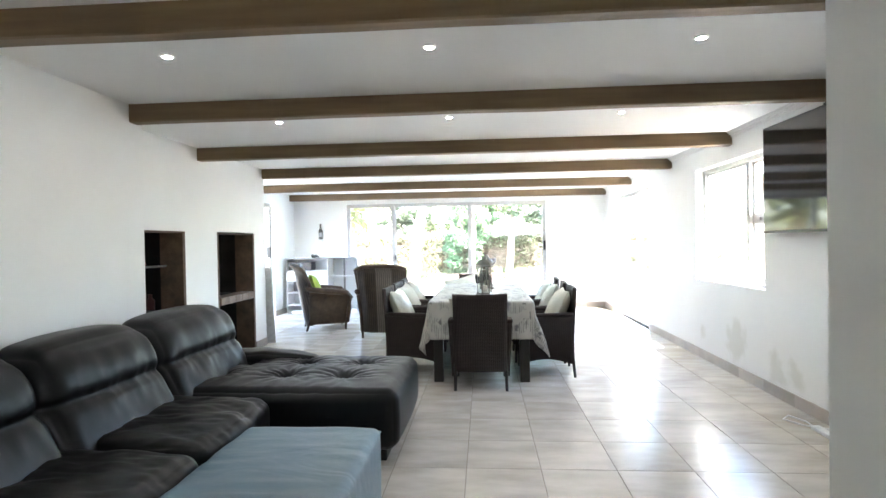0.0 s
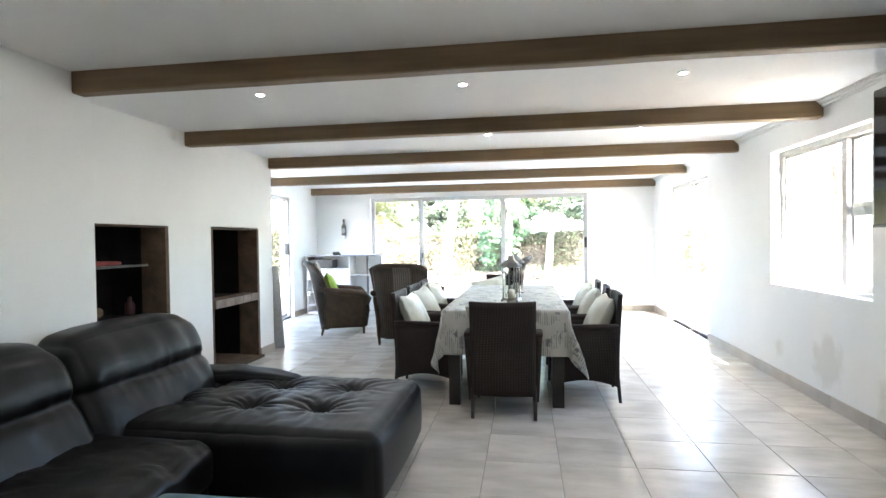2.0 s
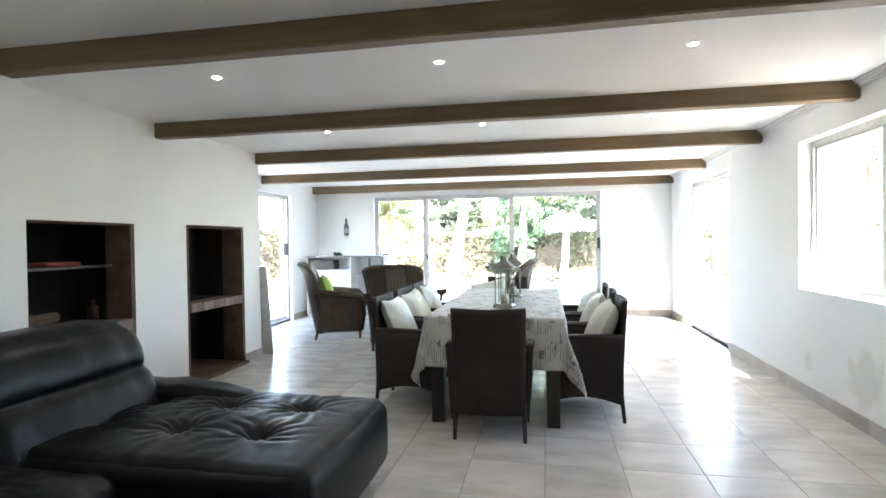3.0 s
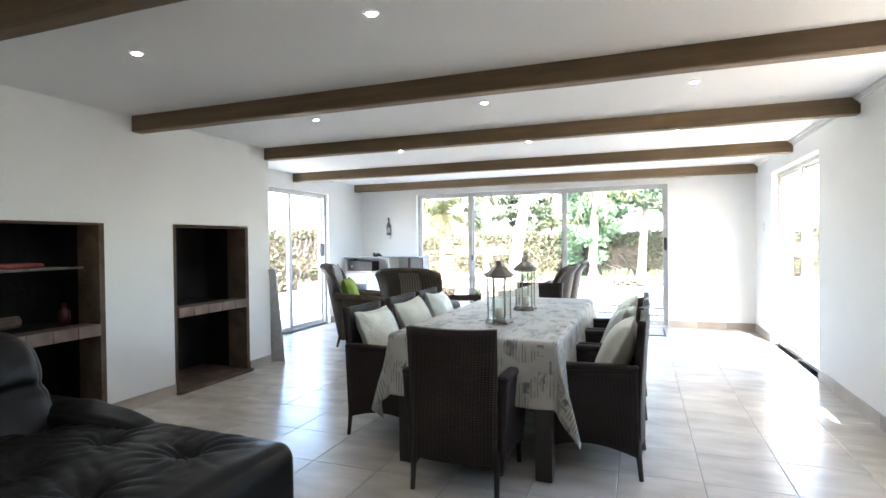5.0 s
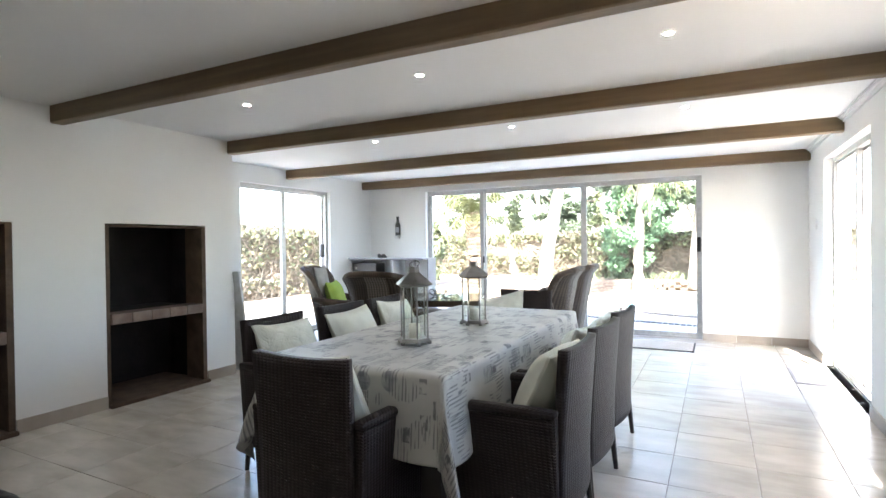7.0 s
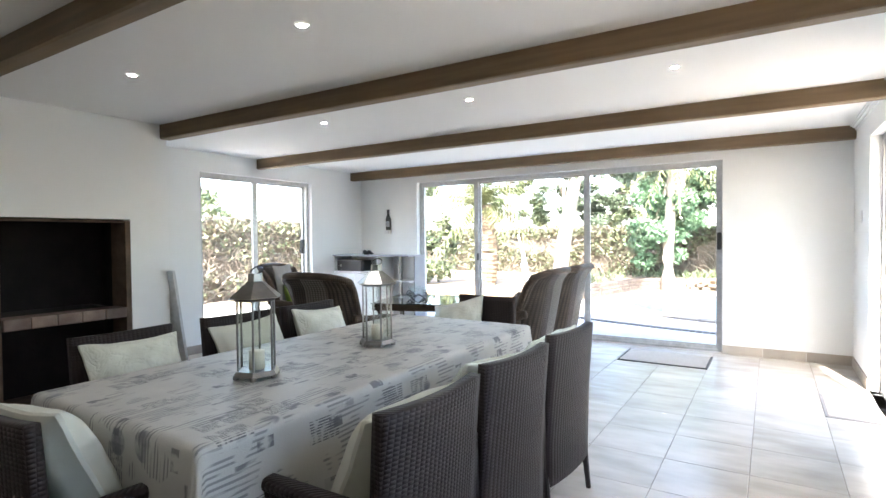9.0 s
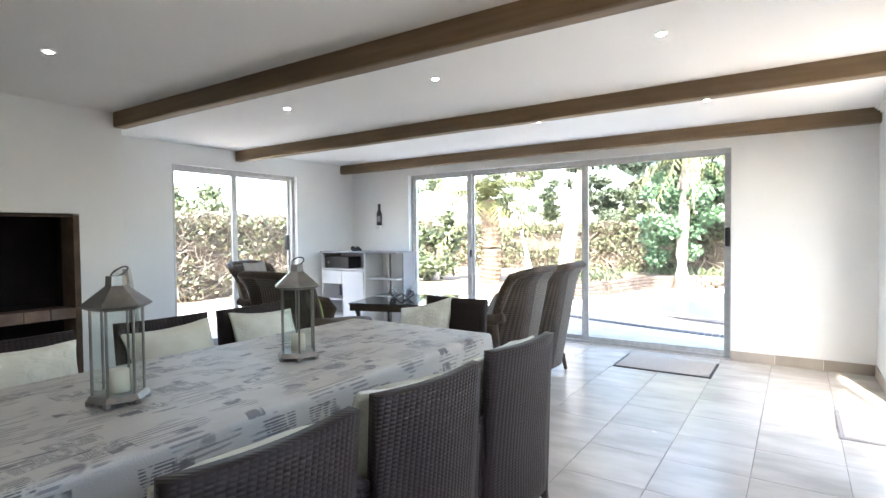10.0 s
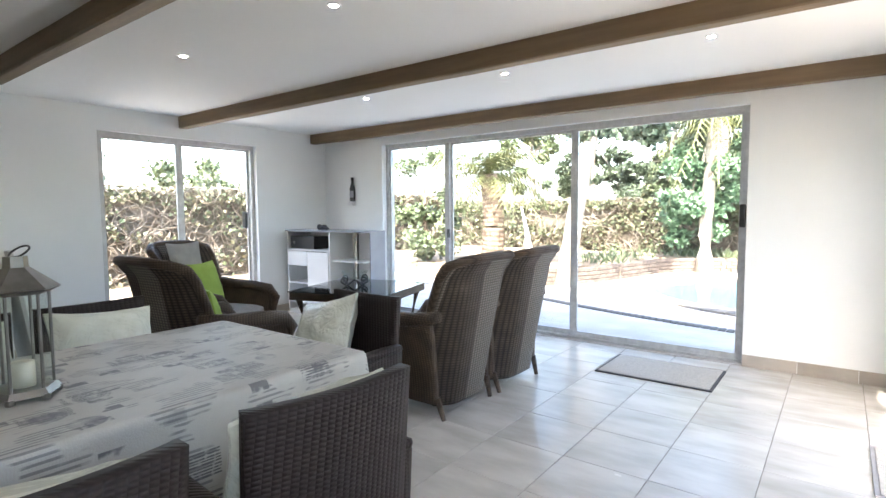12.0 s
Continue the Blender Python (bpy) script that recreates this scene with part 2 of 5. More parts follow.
creases(M["blue"], 2.0, 0.12)
creases(M["wrap"], 7.0, 0.25)


def cloth_mat():
    """Cream cloth with grey printed blocks, script lines and round stamps."""
    m = mat("printed_cloth", (0.51, 0.505, 0.465), 0.5, dark=(0.43, 0.425, 0.395), scale=6, bump=0.15, bump_scale=200)
    n, l = m.node_tree.nodes, m.node_tree.links
    b = n["Principled BSDF"]
    base = b.inputs["Base Color"].links[0].from_socket
    uv = n.new("ShaderNodeTexCoord")

    def layer(scale, loc, lo, hi, kind):
        mp = n.new("ShaderNodeMapping")
        mp.inputs["Scale"].default_value, mp.inputs["Location"].default_value = scale, loc
        l.new(uv.outputs["UV"], mp.inputs[0])
        if kind == "cells":
            t = n.new("ShaderNodeTexVoronoi")
            t.distance = "CHEBYCHEV"
            t.inputs["Scale"].default_value = 1
            t.inputs["Randomness"].default_value = 0.8
            out = t.outputs["Distance"]
        elif kind == "discs":
            t = n.new("ShaderNodeTexVoronoi")
            t.inputs["Scale"].default_value = 1
            out = t.outputs["Distance"]
        elif kind == "lines":
            t = n.new("ShaderNodeTexWave")
            t.bands_direction = "Y"
            t.inputs["Scale"].default_value, t.inputs["Distortion"].default_value = 1, 2.5
            out = t.outputs["Fac"]
        else:
            t = n.new("ShaderNodeTexNoise")
            t.inputs["Scale"].default_value, t.inputs["Detail"].default_value = 1, 2
            out = t.outputs[0]
        l.new(mp.outputs[0], t.inputs["Vector"])
        r = n.new("ShaderNodeValToRGB")
        r.color_ramp.elements[0].position, r.color_ramp.elements[1].position = lo, hi
        l.new(out, r.inputs[0])
        return r.outputs[0]

    def mul(a, c):
        k = n.new("ShaderNodeMixRGB")
        k.blend_type = "MULTIPLY"
        k.inputs[0].default_value = 1
        l.new(a, k.inputs[1])
        l.new(c, k.inputs[2])
        return k.outputs[0]

    def inv(a):
        k = n.new("ShaderNodeInvert")
        l.new(a, k.inputs["Color"])
        return k.outputs[0]

    def ink(col, fac, colour, amount):
        f = n.new("ShaderNodeMath")
        f.operation = "MULTIPLY"
        f.inputs[1].default_value = amount
        l.new(fac, f.inputs[0])
        k = n.new("ShaderNodeMixRGB")
        k.inputs[2].default_value = (*colour, 1)
        l.new(f.outputs[0], k.inputs[0])
        l.new(col, k.inputs[1])
        return k.outputs[0]
    grain = layer((16, 16, 1), (3, 1, 0), 0.42, 0.55, "noise")
    lines = mul(layer((1.5, 13, 1), (0, 0, 0), 0.5, 0.7, "lines"), layer((4.5, 4.5, 1), (9, 4, 0), 0.5, 0.53, "noise"))
    col = ink(base, mul(lines, layer((5, 26, 1), (5, 2, 0), 0.4, 0.5, "noise")), (0.12, 0.12, 0.13), 0.7)
    text = layer((0.6, 24, 1), (0, 0.3, 0), 0.35, 0.6, "lines")
    patches = inv(layer((3.4, 5.2, 1), (8.3, 3.4, 0), 0.28, 0.30, "cells"))
    col = ink(col, mul(patches, mul(text, layer((40, 14, 1), (4, 7, 0), 0.38, 0.5, "noise"))), (0.09, 0.09, 0.10), 0.9)
    blocks = inv(layer((5.2, 8.5, 1), (1.3, 0.4, 0), 0.21, 0.23, "cells"))
    col = ink(col, mul(blocks, grain), (0.11, 0.11, 0.12), 0.9)
    bars = inv(layer((2.6, 13.0, 1), (4.3, 2.4, 0), 0.12, 0.14, "cells"))
    col = ink(col, mul(bars, layer((9, 30, 1), (1, 8, 0), 0.4, 0.55, "noise")), (0.1, 0.1, 0.11), 0.8)
    discs = inv(layer((2.9, 2.9, 1), (7.1, 5.2, 0), 0.17, 0.19, "discs"))
    col = ink(col, mul(discs, layer((11, 11, 1), (2, 6, 0), 0.35, 0.6, "noise")), (0.11, 0.115, 0.14), 0.8)
    l.new(col, b.inputs["Base Color"])
    return m


M["cloth"] = cloth_mat()


# ---------------------------------------------------------------- mesh helpers
def link_bm(name, bm, material, smooth=False):
    me = bpy.data.meshes.new(name)
    bm.normal_update()
    bm.to_mesh(me)
    bm.free()
    me.materials.append(material)
    if smooth:
        me.polygons.foreach_set("use_smooth", [True] * len(me.polygons))
    return new(name, me)


def part(name, bm, material, parent, label="", smooth=False):
    ob = link_bm(name, bm, material, smooth)
    ob.parent = parent
    if label:
        tagged(ob, label)
    return ob


def thing(name, m, label, category, group=""):
    ob = new(name)
    ob.empty_display_size = 0.1
    ob.matrix_basis = m
    return tagged(ob, label, category, group)


def structure(name, bm, material, label, category="", smooth=False):
    return tagged(link_bm(name, bm, material, smooth), label, category or name.split("_")[0], kind="structure")


def box(bm, x0, x1, y0, y1, z0, z1):
    v = [bm.verts.new((x, y, z)) for z in (z0, z1) for y in (y0, y1) for x in (x0, x1)]
    for q in ((0, 2, 3, 1), (4, 5, 7, 6), (0, 1, 5, 4), (2, 6, 7, 3), (0, 4, 6, 2), (1, 3, 7, 5)):
        bm.faces.new([v[i] for i in q])
    return v


def boxes(*dims, bevel=0.0, seg=2):
    bm = bmesh.new()
    for d in dims:
        box(bm, *d)
    if bevel:
        bmesh.ops.bevel(bm, geom=bm.edges[:], offset=bevel, segments=seg, affect="EDGES", profile=0.5)
    return bm


def soft_box(sx, sy, sz, r, n=10, puff=0.0, f=None):
    """A rounded box of full size sx, sy, sz about the origin, puffed outwards in the middle of its faces; f bends each point."""
    bm = bmesh.new()
    bmesh.ops.create_cube(bm, size=2)
    bmesh.ops.subdivide_edges(bm, edges=bm.edges[:], cuts=n, use_grid_fill=True)
    h = Vector((sx / 2, sy / 2, sz / 2))
    for v in bm.verts:
        u = v.co.copy()
        p = Vector([u[i] * h[i] for i in range(3)])
        inner = Vector([max(-(h[i] - r), min(h[i] - r, p[i])) for i in range(3)])
        d = p - inner
        if d.length > 1e-6:
            p = inner + d.normalized() * min(r, d.length) if d.length > r else p
        if puff:
            c = Vector([math.cos(u[i] * 1.5708) for i in range(3)])
            k = max(range(3), key=lambda i: abs(u[i]))
            w = 1.0
            for i in range(3):
                if i != k:
                    w *= max(0.0, c[i])
            p[k] += math.copysign(puff * w ** 0.6, u[k])
        if f:
            p = Vector(f(p, u))
        v.co = p
    return bm


def shell(fn, nu, nv, th, uv=False):
    """A closed sheet of thickness th over the surface fn(u, v), u and v from 0 to 1."""
    pts = [[Vector(fn(i / nu, j / nv)) for j in range(nv + 1)] for i in range(nu + 1)]
    bm = bmesh.new()
    lay = bm.loops.layers.uv.new("UVMap") if uv else None
    top, bot = [], []
    for i in range(nu + 1):
        a, b = [], []
        for j in range(nv + 1):
            du = pts[min(i + 1, nu)][j] - pts[max(i - 1, 0)][j]
            dv = pts[i][min(j + 1, nv)] - pts[i][max(j - 1, 0)]
            nn = du.cross(dv)
            nn = nn.normalized() if nn.length > 1e-9 else Vector((0, 0, 1))
            a.append(bm.verts.new(pts[i][j] + nn * th / 2))
            b.append(bm.verts.new(pts[i][j] - nn * th / 2))
        top.append(a)
        bot.append(b)
    for i in range(nu):
        for j in range(nv):
            f1 = bm.faces.new((top[i][j], top[i + 1][j], top[i + 1][j + 1], top[i][j + 1]))
            f2 = bm.faces.new((bot[i][j], bot[i][j + 1], bot[i + 1][j + 1], bot[i + 1][j]))
            if uv:
                for fc, idx in ((f1, ((0, 0), (1, 0), (1, 1), (0, 1))), (f2, ((0, 0), (0, 1), (1, 1), (1, 0)))):
                    for lp, (a, b) in zip(fc.loops, idx):
                        lp[lay].uv = uv_of(i + a, j + b, nu, nv)
    for j in range(nv):
        bm.faces.new((top[0][j], top[0][j + 1], bot[0][j + 1], bot[0][j]))
        bm.faces.new((top[nu][j], bot[nu][j], bot[nu][j + 1], top[nu][j + 1]))
    for i in range(nu):
        bm.faces.new((top[i][0], bot[i][0], bot[i + 1][0], top[i + 1][0]))
        bm.faces.new((top[i][nv], top[i + 1][nv], bot[i + 1][nv], bot[i][nv]))
    return bm


def uv_of(i, j, nu, nv):
    return (j / nv * 4.0, i / nu * 2.5)


def tube(bm, points, radii, seg=8, cap=True):
    rings = []
    for k, p in enumerate(points):
        p = Vector(p)
        d = Vector(points[min(k + 1, len(points) - 1)]) - Vector(points[max(k - 1, 0)])
        q = d.to_track_quat("Z", "Y")
        r = radii[k] if isinstance(radii, (list, tuple)) else radii
        rings.append([bm.verts.new(p + q @ Vector((r * math.cos(6.28319 * s / seg), r * math.sin(6.28319 * s / seg), 0))) for s in range(seg)])
    for a, b in zip(rings, rings[1:]):
        for s in range(seg):
            bm.faces.new((a[s], a[(s + 1) % seg], b[(s + 1) % seg], b[s]))
    if cap:
        bm.faces.new(rings[0][::-1])
        bm.faces.new(rings[-1])
    return bm


def slab(a0, a1, b0, b1, c0, c1, axis, holes):
    """A wall across `axis` ('x': a is y, c is the x range; 'y': a is x) with rectangular holes (a0, a1, z0, z1) through it."""
    xs = sorted({a0, a1, *[h[0] for h in holes], *[h[1] for h in holes]})
    zs = sorted({b0, b1, *[h[2] for h in holes], *[h[3] for h in holes]})
    full = {}
    for i in range(len(xs) - 1):
        for j in range(len(zs) - 1):
            mx, mz = (xs[i] + xs[i + 1]) / 2, (zs[j] + zs[j + 1]) / 2
            full[i, j] = not any(h[0] < mx < h[1] and h[2] < mz < h[3] for h in holes)
    bm = bmesh.new()
    P = (lambda a, c, z: (c, a, z)) if axis == "x" else (lambda a, c, z: (a, c, z))

    def quad(*p):
        bm.faces.new([bm.verts.new(P(*q)) for q in p])
    for (i, j), solid in full.items():
        if not solid:
            continue
        x, X, z, Z = xs[i], xs[i + 1], zs[j], zs[j + 1]
        quad((x, c0, z), (X, c0, z), (X, c0, Z), (x, c0, Z))
        quad((x, c1, z), (x, c1, Z), (X, c1, Z), (X, c1, z))
        if not full.get((i - 1, j)):
            quad((x, c0, z), (x, c0, Z), (x, c1, Z), (x, c1, z))
        if not full.get((i + 1, j)):
            quad((X, c0, z), (X, c1, z), (X, c1, Z), (X, c0, Z))
        if not full.get((i, j - 1)):
            quad((x, c0, z), (x, c1, z), (X, c1, z), (X, c0, z))
        if not full.get((i, j + 1)):
            quad((x, c0, Z), (X, c0, Z), (X, c1, Z), (x, c1, Z))
    bmesh.ops.remove_doubles(bm, verts=bm.verts[:], dist=1e-5)
    bmesh.ops.recalc_face_normals(bm, faces=bm.faces[:])
    return bm


# ---------------------------------------------------------------- structure
CEIL, XL, XR, YB, XA, XN = 2.33, -2.44, 2.855, 11.53, -3.42, -2.0
N1, N2 = (4.95, 5.885), (6.505, 7.43)
D_BACK, D_LEFT, D_RIGHT, W_RIGHT = (-2.33, 1.72), (8.72, 10.45), (8.76, 10.58), (5.62, 7.06)

structure("wall_back", slab(XA - 0.22, XR + 0.22, -0.1, CEIL + 0.2, YB, YB + 0.22, "y", [(*D_BACK, 0, 2.13)]), M["wall"], "white plastered wall with wide sliding door opening", "wall")
structure("wall_right", slab(-1.5, YB, -0.1, CEIL + 0.2, XR, XR + 0.22, "x", [(*D_RIGHT, 0, 2.1), (*W_RIGHT, 0.865, 2.07)]), M["wall_stained"], "white plastered wall with faint damp stains", "wall")
structure("wall_alcove", slab(7.75, YB, -0.1, CEIL + 0.2, XA - 0.22, XA, "x", [(*D_LEFT, 0, 2.1)]), M["wall"], "white plastered wall with sliding door opening", "wall")
structure("wall_niches", slab(4.6, 7.76, -0.1, CEIL + 0.2, XL - 0.11, XL, "x", [(*N1, 0, 1.475), (*N2, 0, 1.485)]), M["wall"], "white plastered wall with two fireplace niches", "wall")
structure("wall_chimney", slab(XA - 0.22, XL - 0.11, -0.1, CEIL + 0.2, 7.56, 7.76, "y", []), M["wall"], "white plastered side of the chimney breast", "wall")
structure("wall_left", slab(-1.5, 4.62, -0.1, CEIL + 0.2, XN - 0.6, XN, "x", []), M["wall"], "white plastered wall behind the sofa", "wall")
structure("wall_entrance", slab(XN, XR, -0.1, CEIL + 0.2, 1.42, 1.63, "y", [(-0.8, 0.885, -0.1, CEIL + 0.2)]), M["wall"], "white plastered wall beside the entrance opening", "wall")
structure("wall_hall", slab(XN - 0.6, XR + 0.22, -0.1, CEIL + 0.2, -1.7, -1.5, "y", [(1.0, 1.9, 1.3, 2.1)]), M["wall"], "white plastered wall closing the hall", "wall")
structure("ceiling", boxes((XA - 0.22, XR + 0.22, -1.7, YB + 0.22, CEIL, CEIL + 0.2)), M["ceiling"], "white plastered ceiling between timber beams", "ceiling")
structure("roof", boxes((XA - 0.5, XR + 0.4, -1.9, YB + 0.35, CEIL + 0.204, CEIL + 0.35)), M["paving"], "flat roof slab above the room", "roof")
structure("floor", boxes((XA - 0.2, XR + 0.2, -1.7, YB + 0.2, -0.1, -0.004)), M["grout"], "dark grout bed under the floor tiles", "floor")


def cornice(y0, y1, x, s):
    bm = bmesh.new()
    for k, (dx, dz) in enumerate(((0.05, 0.014), (0.034, 0.03), (0.015, 0.05))):
        box(bm, min(x, x + s * dx), max(x, x + s * dx), y0, y1, CEIL - dz, CEIL - (0, 0.014, 0.03)[k] + 0.001)
    return bm


structure("trim", cornice(1.63, YB, XR, -1), M["ceiling"], "stepped white cornice along the ceiling edge", "trim")

for k, (y, x0, x1) in enumerate(((3.02, XN, XR), (4.48, XN, XR), (6.13, XL, XR), (7.70, XL, XR), (9.51, XA, XR), (11.28, XA, XR))):
    dy = 0.05 if k < 3 else 0.08
    bm = bmesh.new()
    n = 40
    rows = []
    for i in range(n + 1):
        a = i / n
        x = x0 + 0.002 + (x1 - x0 - 0.004) * a
        yy = y + dy * (x - x0) / (x1 - x0)
        w = 0.004 * noise.noise((x * 1.3, k * 7.1, 0)), 0.004 * noise.noise((x * 1.7, k * 3.1, 5))
        rows.append([bm.verts.new(p) for p in ((x, yy + w[0], CEIL + 0.01), (x, yy + w[0], 2.211 + w[1]), (x, yy + 0.012 + w[0], 2.204 + w[1]),
                                               (x, yy + 0.088, 2.204 + w[1]), (x, yy + 0.10, 2.214 + w[1]), (x, yy + 0.10, CEIL + 0.01))])
    for a, b in zip(rows, rows[1:]):
        for i in range(6):
            bm.faces.new((a[i], a[(i + 1) % 6], b[(i + 1) % 6], b[i]))
    bm.faces.new(rows[0])
    bm.faces.new(rows[-1][::-1])
    bmesh.ops.recalc_face_normals(bm, faces=bm.faces[:])
    tagged(link_bm("ceiling_beam", bm, M["beam"]), "brown-stained timber beam across the ceiling", "beam", "ceiling beams")


def niche(y0, y1, name, ledge, low):
    """Fireplace niche behind the chimney breast: sooty lining, brick jamb, tiled ledge."""
    t = thing(name, pose(0, 0, 0), "sooty built-in barbecue niche with brown brick jambs", "fireplace", "fireplaces")
    x0, x1 = XL - 0.62, XL - 0.112
    h = 1.48
    for d in ((x0 - 0.04, x0, y0 - 0.1, y1 + 0.1, 0, h + 0.05), (x0, x1, y0 - 0.12, y0 - 0.06, 0, h), (x0, x1, y1 + 0.06, y1 + 0.12, 0, h), (x0, x1, y0 - 0.06, y1 + 0.06, h, h + 0.05)):
        part("lining_panel", boxes(d), M["soot"], t, "soot-blackened brick lining")
    part("jamb", boxes((x1 - 0.12, XL + 0.004, y1 - 0.045, y1 - 0.001, 0, h - 0.008), bevel=0.004), M["jamb"], t, "brown face-brick jamb")
    part("jamb", boxes((x1 - 0.12, XL + 0.004, y0 + 0.001, y0 + 0.03, 0, h - 0.008), bevel=0.004), M["jamb"], t)
    part("lintel", boxes((x1 - 0.05, XL + 0.004, y0 + 0.032, y1 - 0.047, h - 0.022, h - 0.007), bevel=0.003), M["jamb"], t)
    part("hearth", boxes((x0, XL + 0.05, y0 + 0.001, y1 - 0.001, 0, 0.03), bevel=0.005), M["jamb"], t)
    n = 5
    sh = part("ledge", boxes((x0, XL - 0.012, y0 + 0.032, y1 - 0.047, ledge - 0.075, ledge - 0.012)), M["soot"], t)
    w = (y1 - y0 - 0.08) / n
    for i in range(n):
        part("tile", boxes((XL - 0.16, XL + 0.02, y0 + 0.034 + i * w, y0 + 0.03 + (i + 1) * w, ledge - 0.085, ledge), bevel=0.006), M["lintel"], sh)
    return t


niche(*N2, "barbecue_niche", 0.75, 0)
fire1 = niche(*N1, "barbecue_niche", 0.72, 0)
bm = bmesh.new()
for i in range(14):
    z = 1.14
    tube(bm, [(XL - 0.6, N1[0] + 0.05 + i * 0.062, z), (XL - 0.16, N1[0] + 0.05 + i * 0.062, z)], 0.006, 6)
tube(bm, [(XL - 0.17, N1[0] + 0.02, z), (XL - 0.17, N1[1] - 0.05, z)], 0.011, 6)
part("grill", bm, M["steel"], fire1, "dull steel cooking grid")
for i, (yy, ln) in enumerate(((5.2, 0.24), (5.33, 0.3))):
    bm = bmesh.new()
    tube(bm, [(XL - 0.35 + 0.05 * i, yy - ln / 2, 0.765), (XL - 0.33, yy + ln / 2, 0.775)], [0.05, 0.042], 9)
    o = link_bm("firewood_log", bm, M["jamb"])
    tagged(o, "split brown firewood log on the ledge", "log", "firewood")
o = link_bm("folded_cloth", soft_box(0.2, 0.28, 0.035, 0.015, 6), mat("red_cloth", (0.32, 0.07, 0.06), 0.8), True)
o.matrix_basis = pose(XL - 0.3, 5.45, 1.168)
tagged(o, "faded red cloth on the grill", "cloth")
bm = bmesh.new()
tube(bm, [(0, 0, 0), (0, 0, 0.09), (0, 0, 0.11), (0, 0, 0.15)], [0.04, 0.04, 0.018, 0.018], 12)
o = link_bm("sauce_bottle", bm, mat("red_plastic", (0.06, 0.012, 0.01), 0.45), True)
o.matrix_basis = pose(XL - 0.3, 5.78, 0.721)
tagged(o, "small red plastic bottle on the ledge", "bottle")


# ---------------------------------------------------------------- doors and windows
def opening(name, m, w, h, mulls, label, handle=None, sashes=(), z0=0.0):
    """Aluminium frame in local x (width) and z, in the plane y = 0; mulls are local x of the uprights."""
    t = tagged(thing(name, m, label, name.split("_")[0]), kind="structure")
    f = 0.045
    part("frame", boxes((0, w, -0.05, 0.05, h - f, h), (0, w, -0.05, 0.05, 0, f * 0.6), (0, f, -0.0495, 0.0495, f * 0.6, h - f), (w - f, w, -0.0495, 0.0495, f * 0.6, h - f)), M["alu"], t)
    edges = [f, *mulls, w - f]
    for i, x in enumerate(mulls):
        part("mullion", boxes((x - 0.022, x + 0.022, -0.035, 0.035, f * 0.6, h - f), bevel=0.004), M["alu"], t)
    for i, (a, b) in enumerate(zip(edges, edges[1:])):
        off = 0.018 if i % 2 else -0.018
        a2, b2 = a + (0.022 if i else 0.0), b - (0.022 if i < len(edges) - 2 else 0.0)
        g = 0.022
        part("sash", boxes((a2, b2, off - 0.014, off + 0.014, f * 0.6, f * 0.6 + 2.2 * g), (a2, b2, off - 0.014, off + 0.014, h - f - g, h - f),
                           (a2, a2 + g, off - 0.0138, off + 0.0138, f * 0.6 + 2.2 * g, h - f - g), (b2 - g, b2, off - 0.0138, off + 0.0138, f * 0.6 + 2.2 * g, h - f - g)), M["alu"], t)
        p = part("pane", boxes((a2 + g, b2 - g, off - 0.002, off + 0.002, f * 0.6 + 2.2 * g, h - f - g)), M["glass"], t)
        p.visible_shadow = False
        if i in sashes:
            zz = h * 0.52
            part("transom", boxes((a2 + g, b2 - g, off - 0.03, off + 0.024, zz - 0.05, zz + 0.05), bevel=0.005), M["alu"], t)
            part("handle", boxes((a2 + 0.06, a2 + 0.17, off - 0.05, off - 0.03, zz - 0.02, zz + 0.015), bevel=0.005), M["alu"], t)
    if handle is not None:
        part("handle", boxes((handle - 0.022, handle + 0.022, -0.1, -0.036, 1.14, 1.33), bevel=0.008), M["black"], t, "black pull handle")
    return t


opening("door_1", pose(D_BACK[0], YB + 0.12, 0.0), D_BACK[1] - D_BACK[0], 2.13, [0.97, 2.53], "grey aluminium sliding door onto the garden", handle=D_BACK[1] - D_BACK[0] - 0.035)
opening("door_2", pose(XA - 0.11, D_LEFT[0], 0.0, 0, 0, 90), D_LEFT[1] - D_LEFT[0], 2.1, [0.83], "grey aluminium sliding door facing a creeper wall")
opening("door_3", pose(XR + 0.13, D_RIGHT[1], 0.0, 0, 0, -90), D_RIGHT[1] - D_RIGHT[0], 2.1, [0.9], "grey aluminium sliding door in a bright wall")
opening("window_1", pose(XR + 0.14, W_RIGHT[1], 0.865, 0, 0, -90), W_RIGHT[1] - W_RIGHT[0], 1.205, [0.95], "grey aluminium window with small opening sashes", sashes=(1,))
part("latch", boxes((0.985, 1.005, -0.075, -0.036, 0.98, 1.08), bevel=0.005), M["black"], bpy.data.objects["door_1"], "small black latch")
bm = boxes((XA - 0.06, XA - 0.0, 10.27, 10.31, 1.1, 1.3), bevel=0.008)
h = link_bm("door_handle", bm, M["black"])
h.parent = bpy.data.objects["door_2"]
h.matrix_parent_inverse = bpy.data.objects["door_2"].matrix_basis.inverted()
opening("window_2", pose(1.0, -1.6, 1.3), 0.9, 0.8, [0.45], "grey aluminium window of the entrance hall")
# thresholds
structure("trim", boxes((D_BACK[0], D_BACK[1], YB + 0.0, YB + 0.068, -0.05, 0.004), bevel=0.002), M["skirt"], "tiled threshold of the sliding door", "trim")


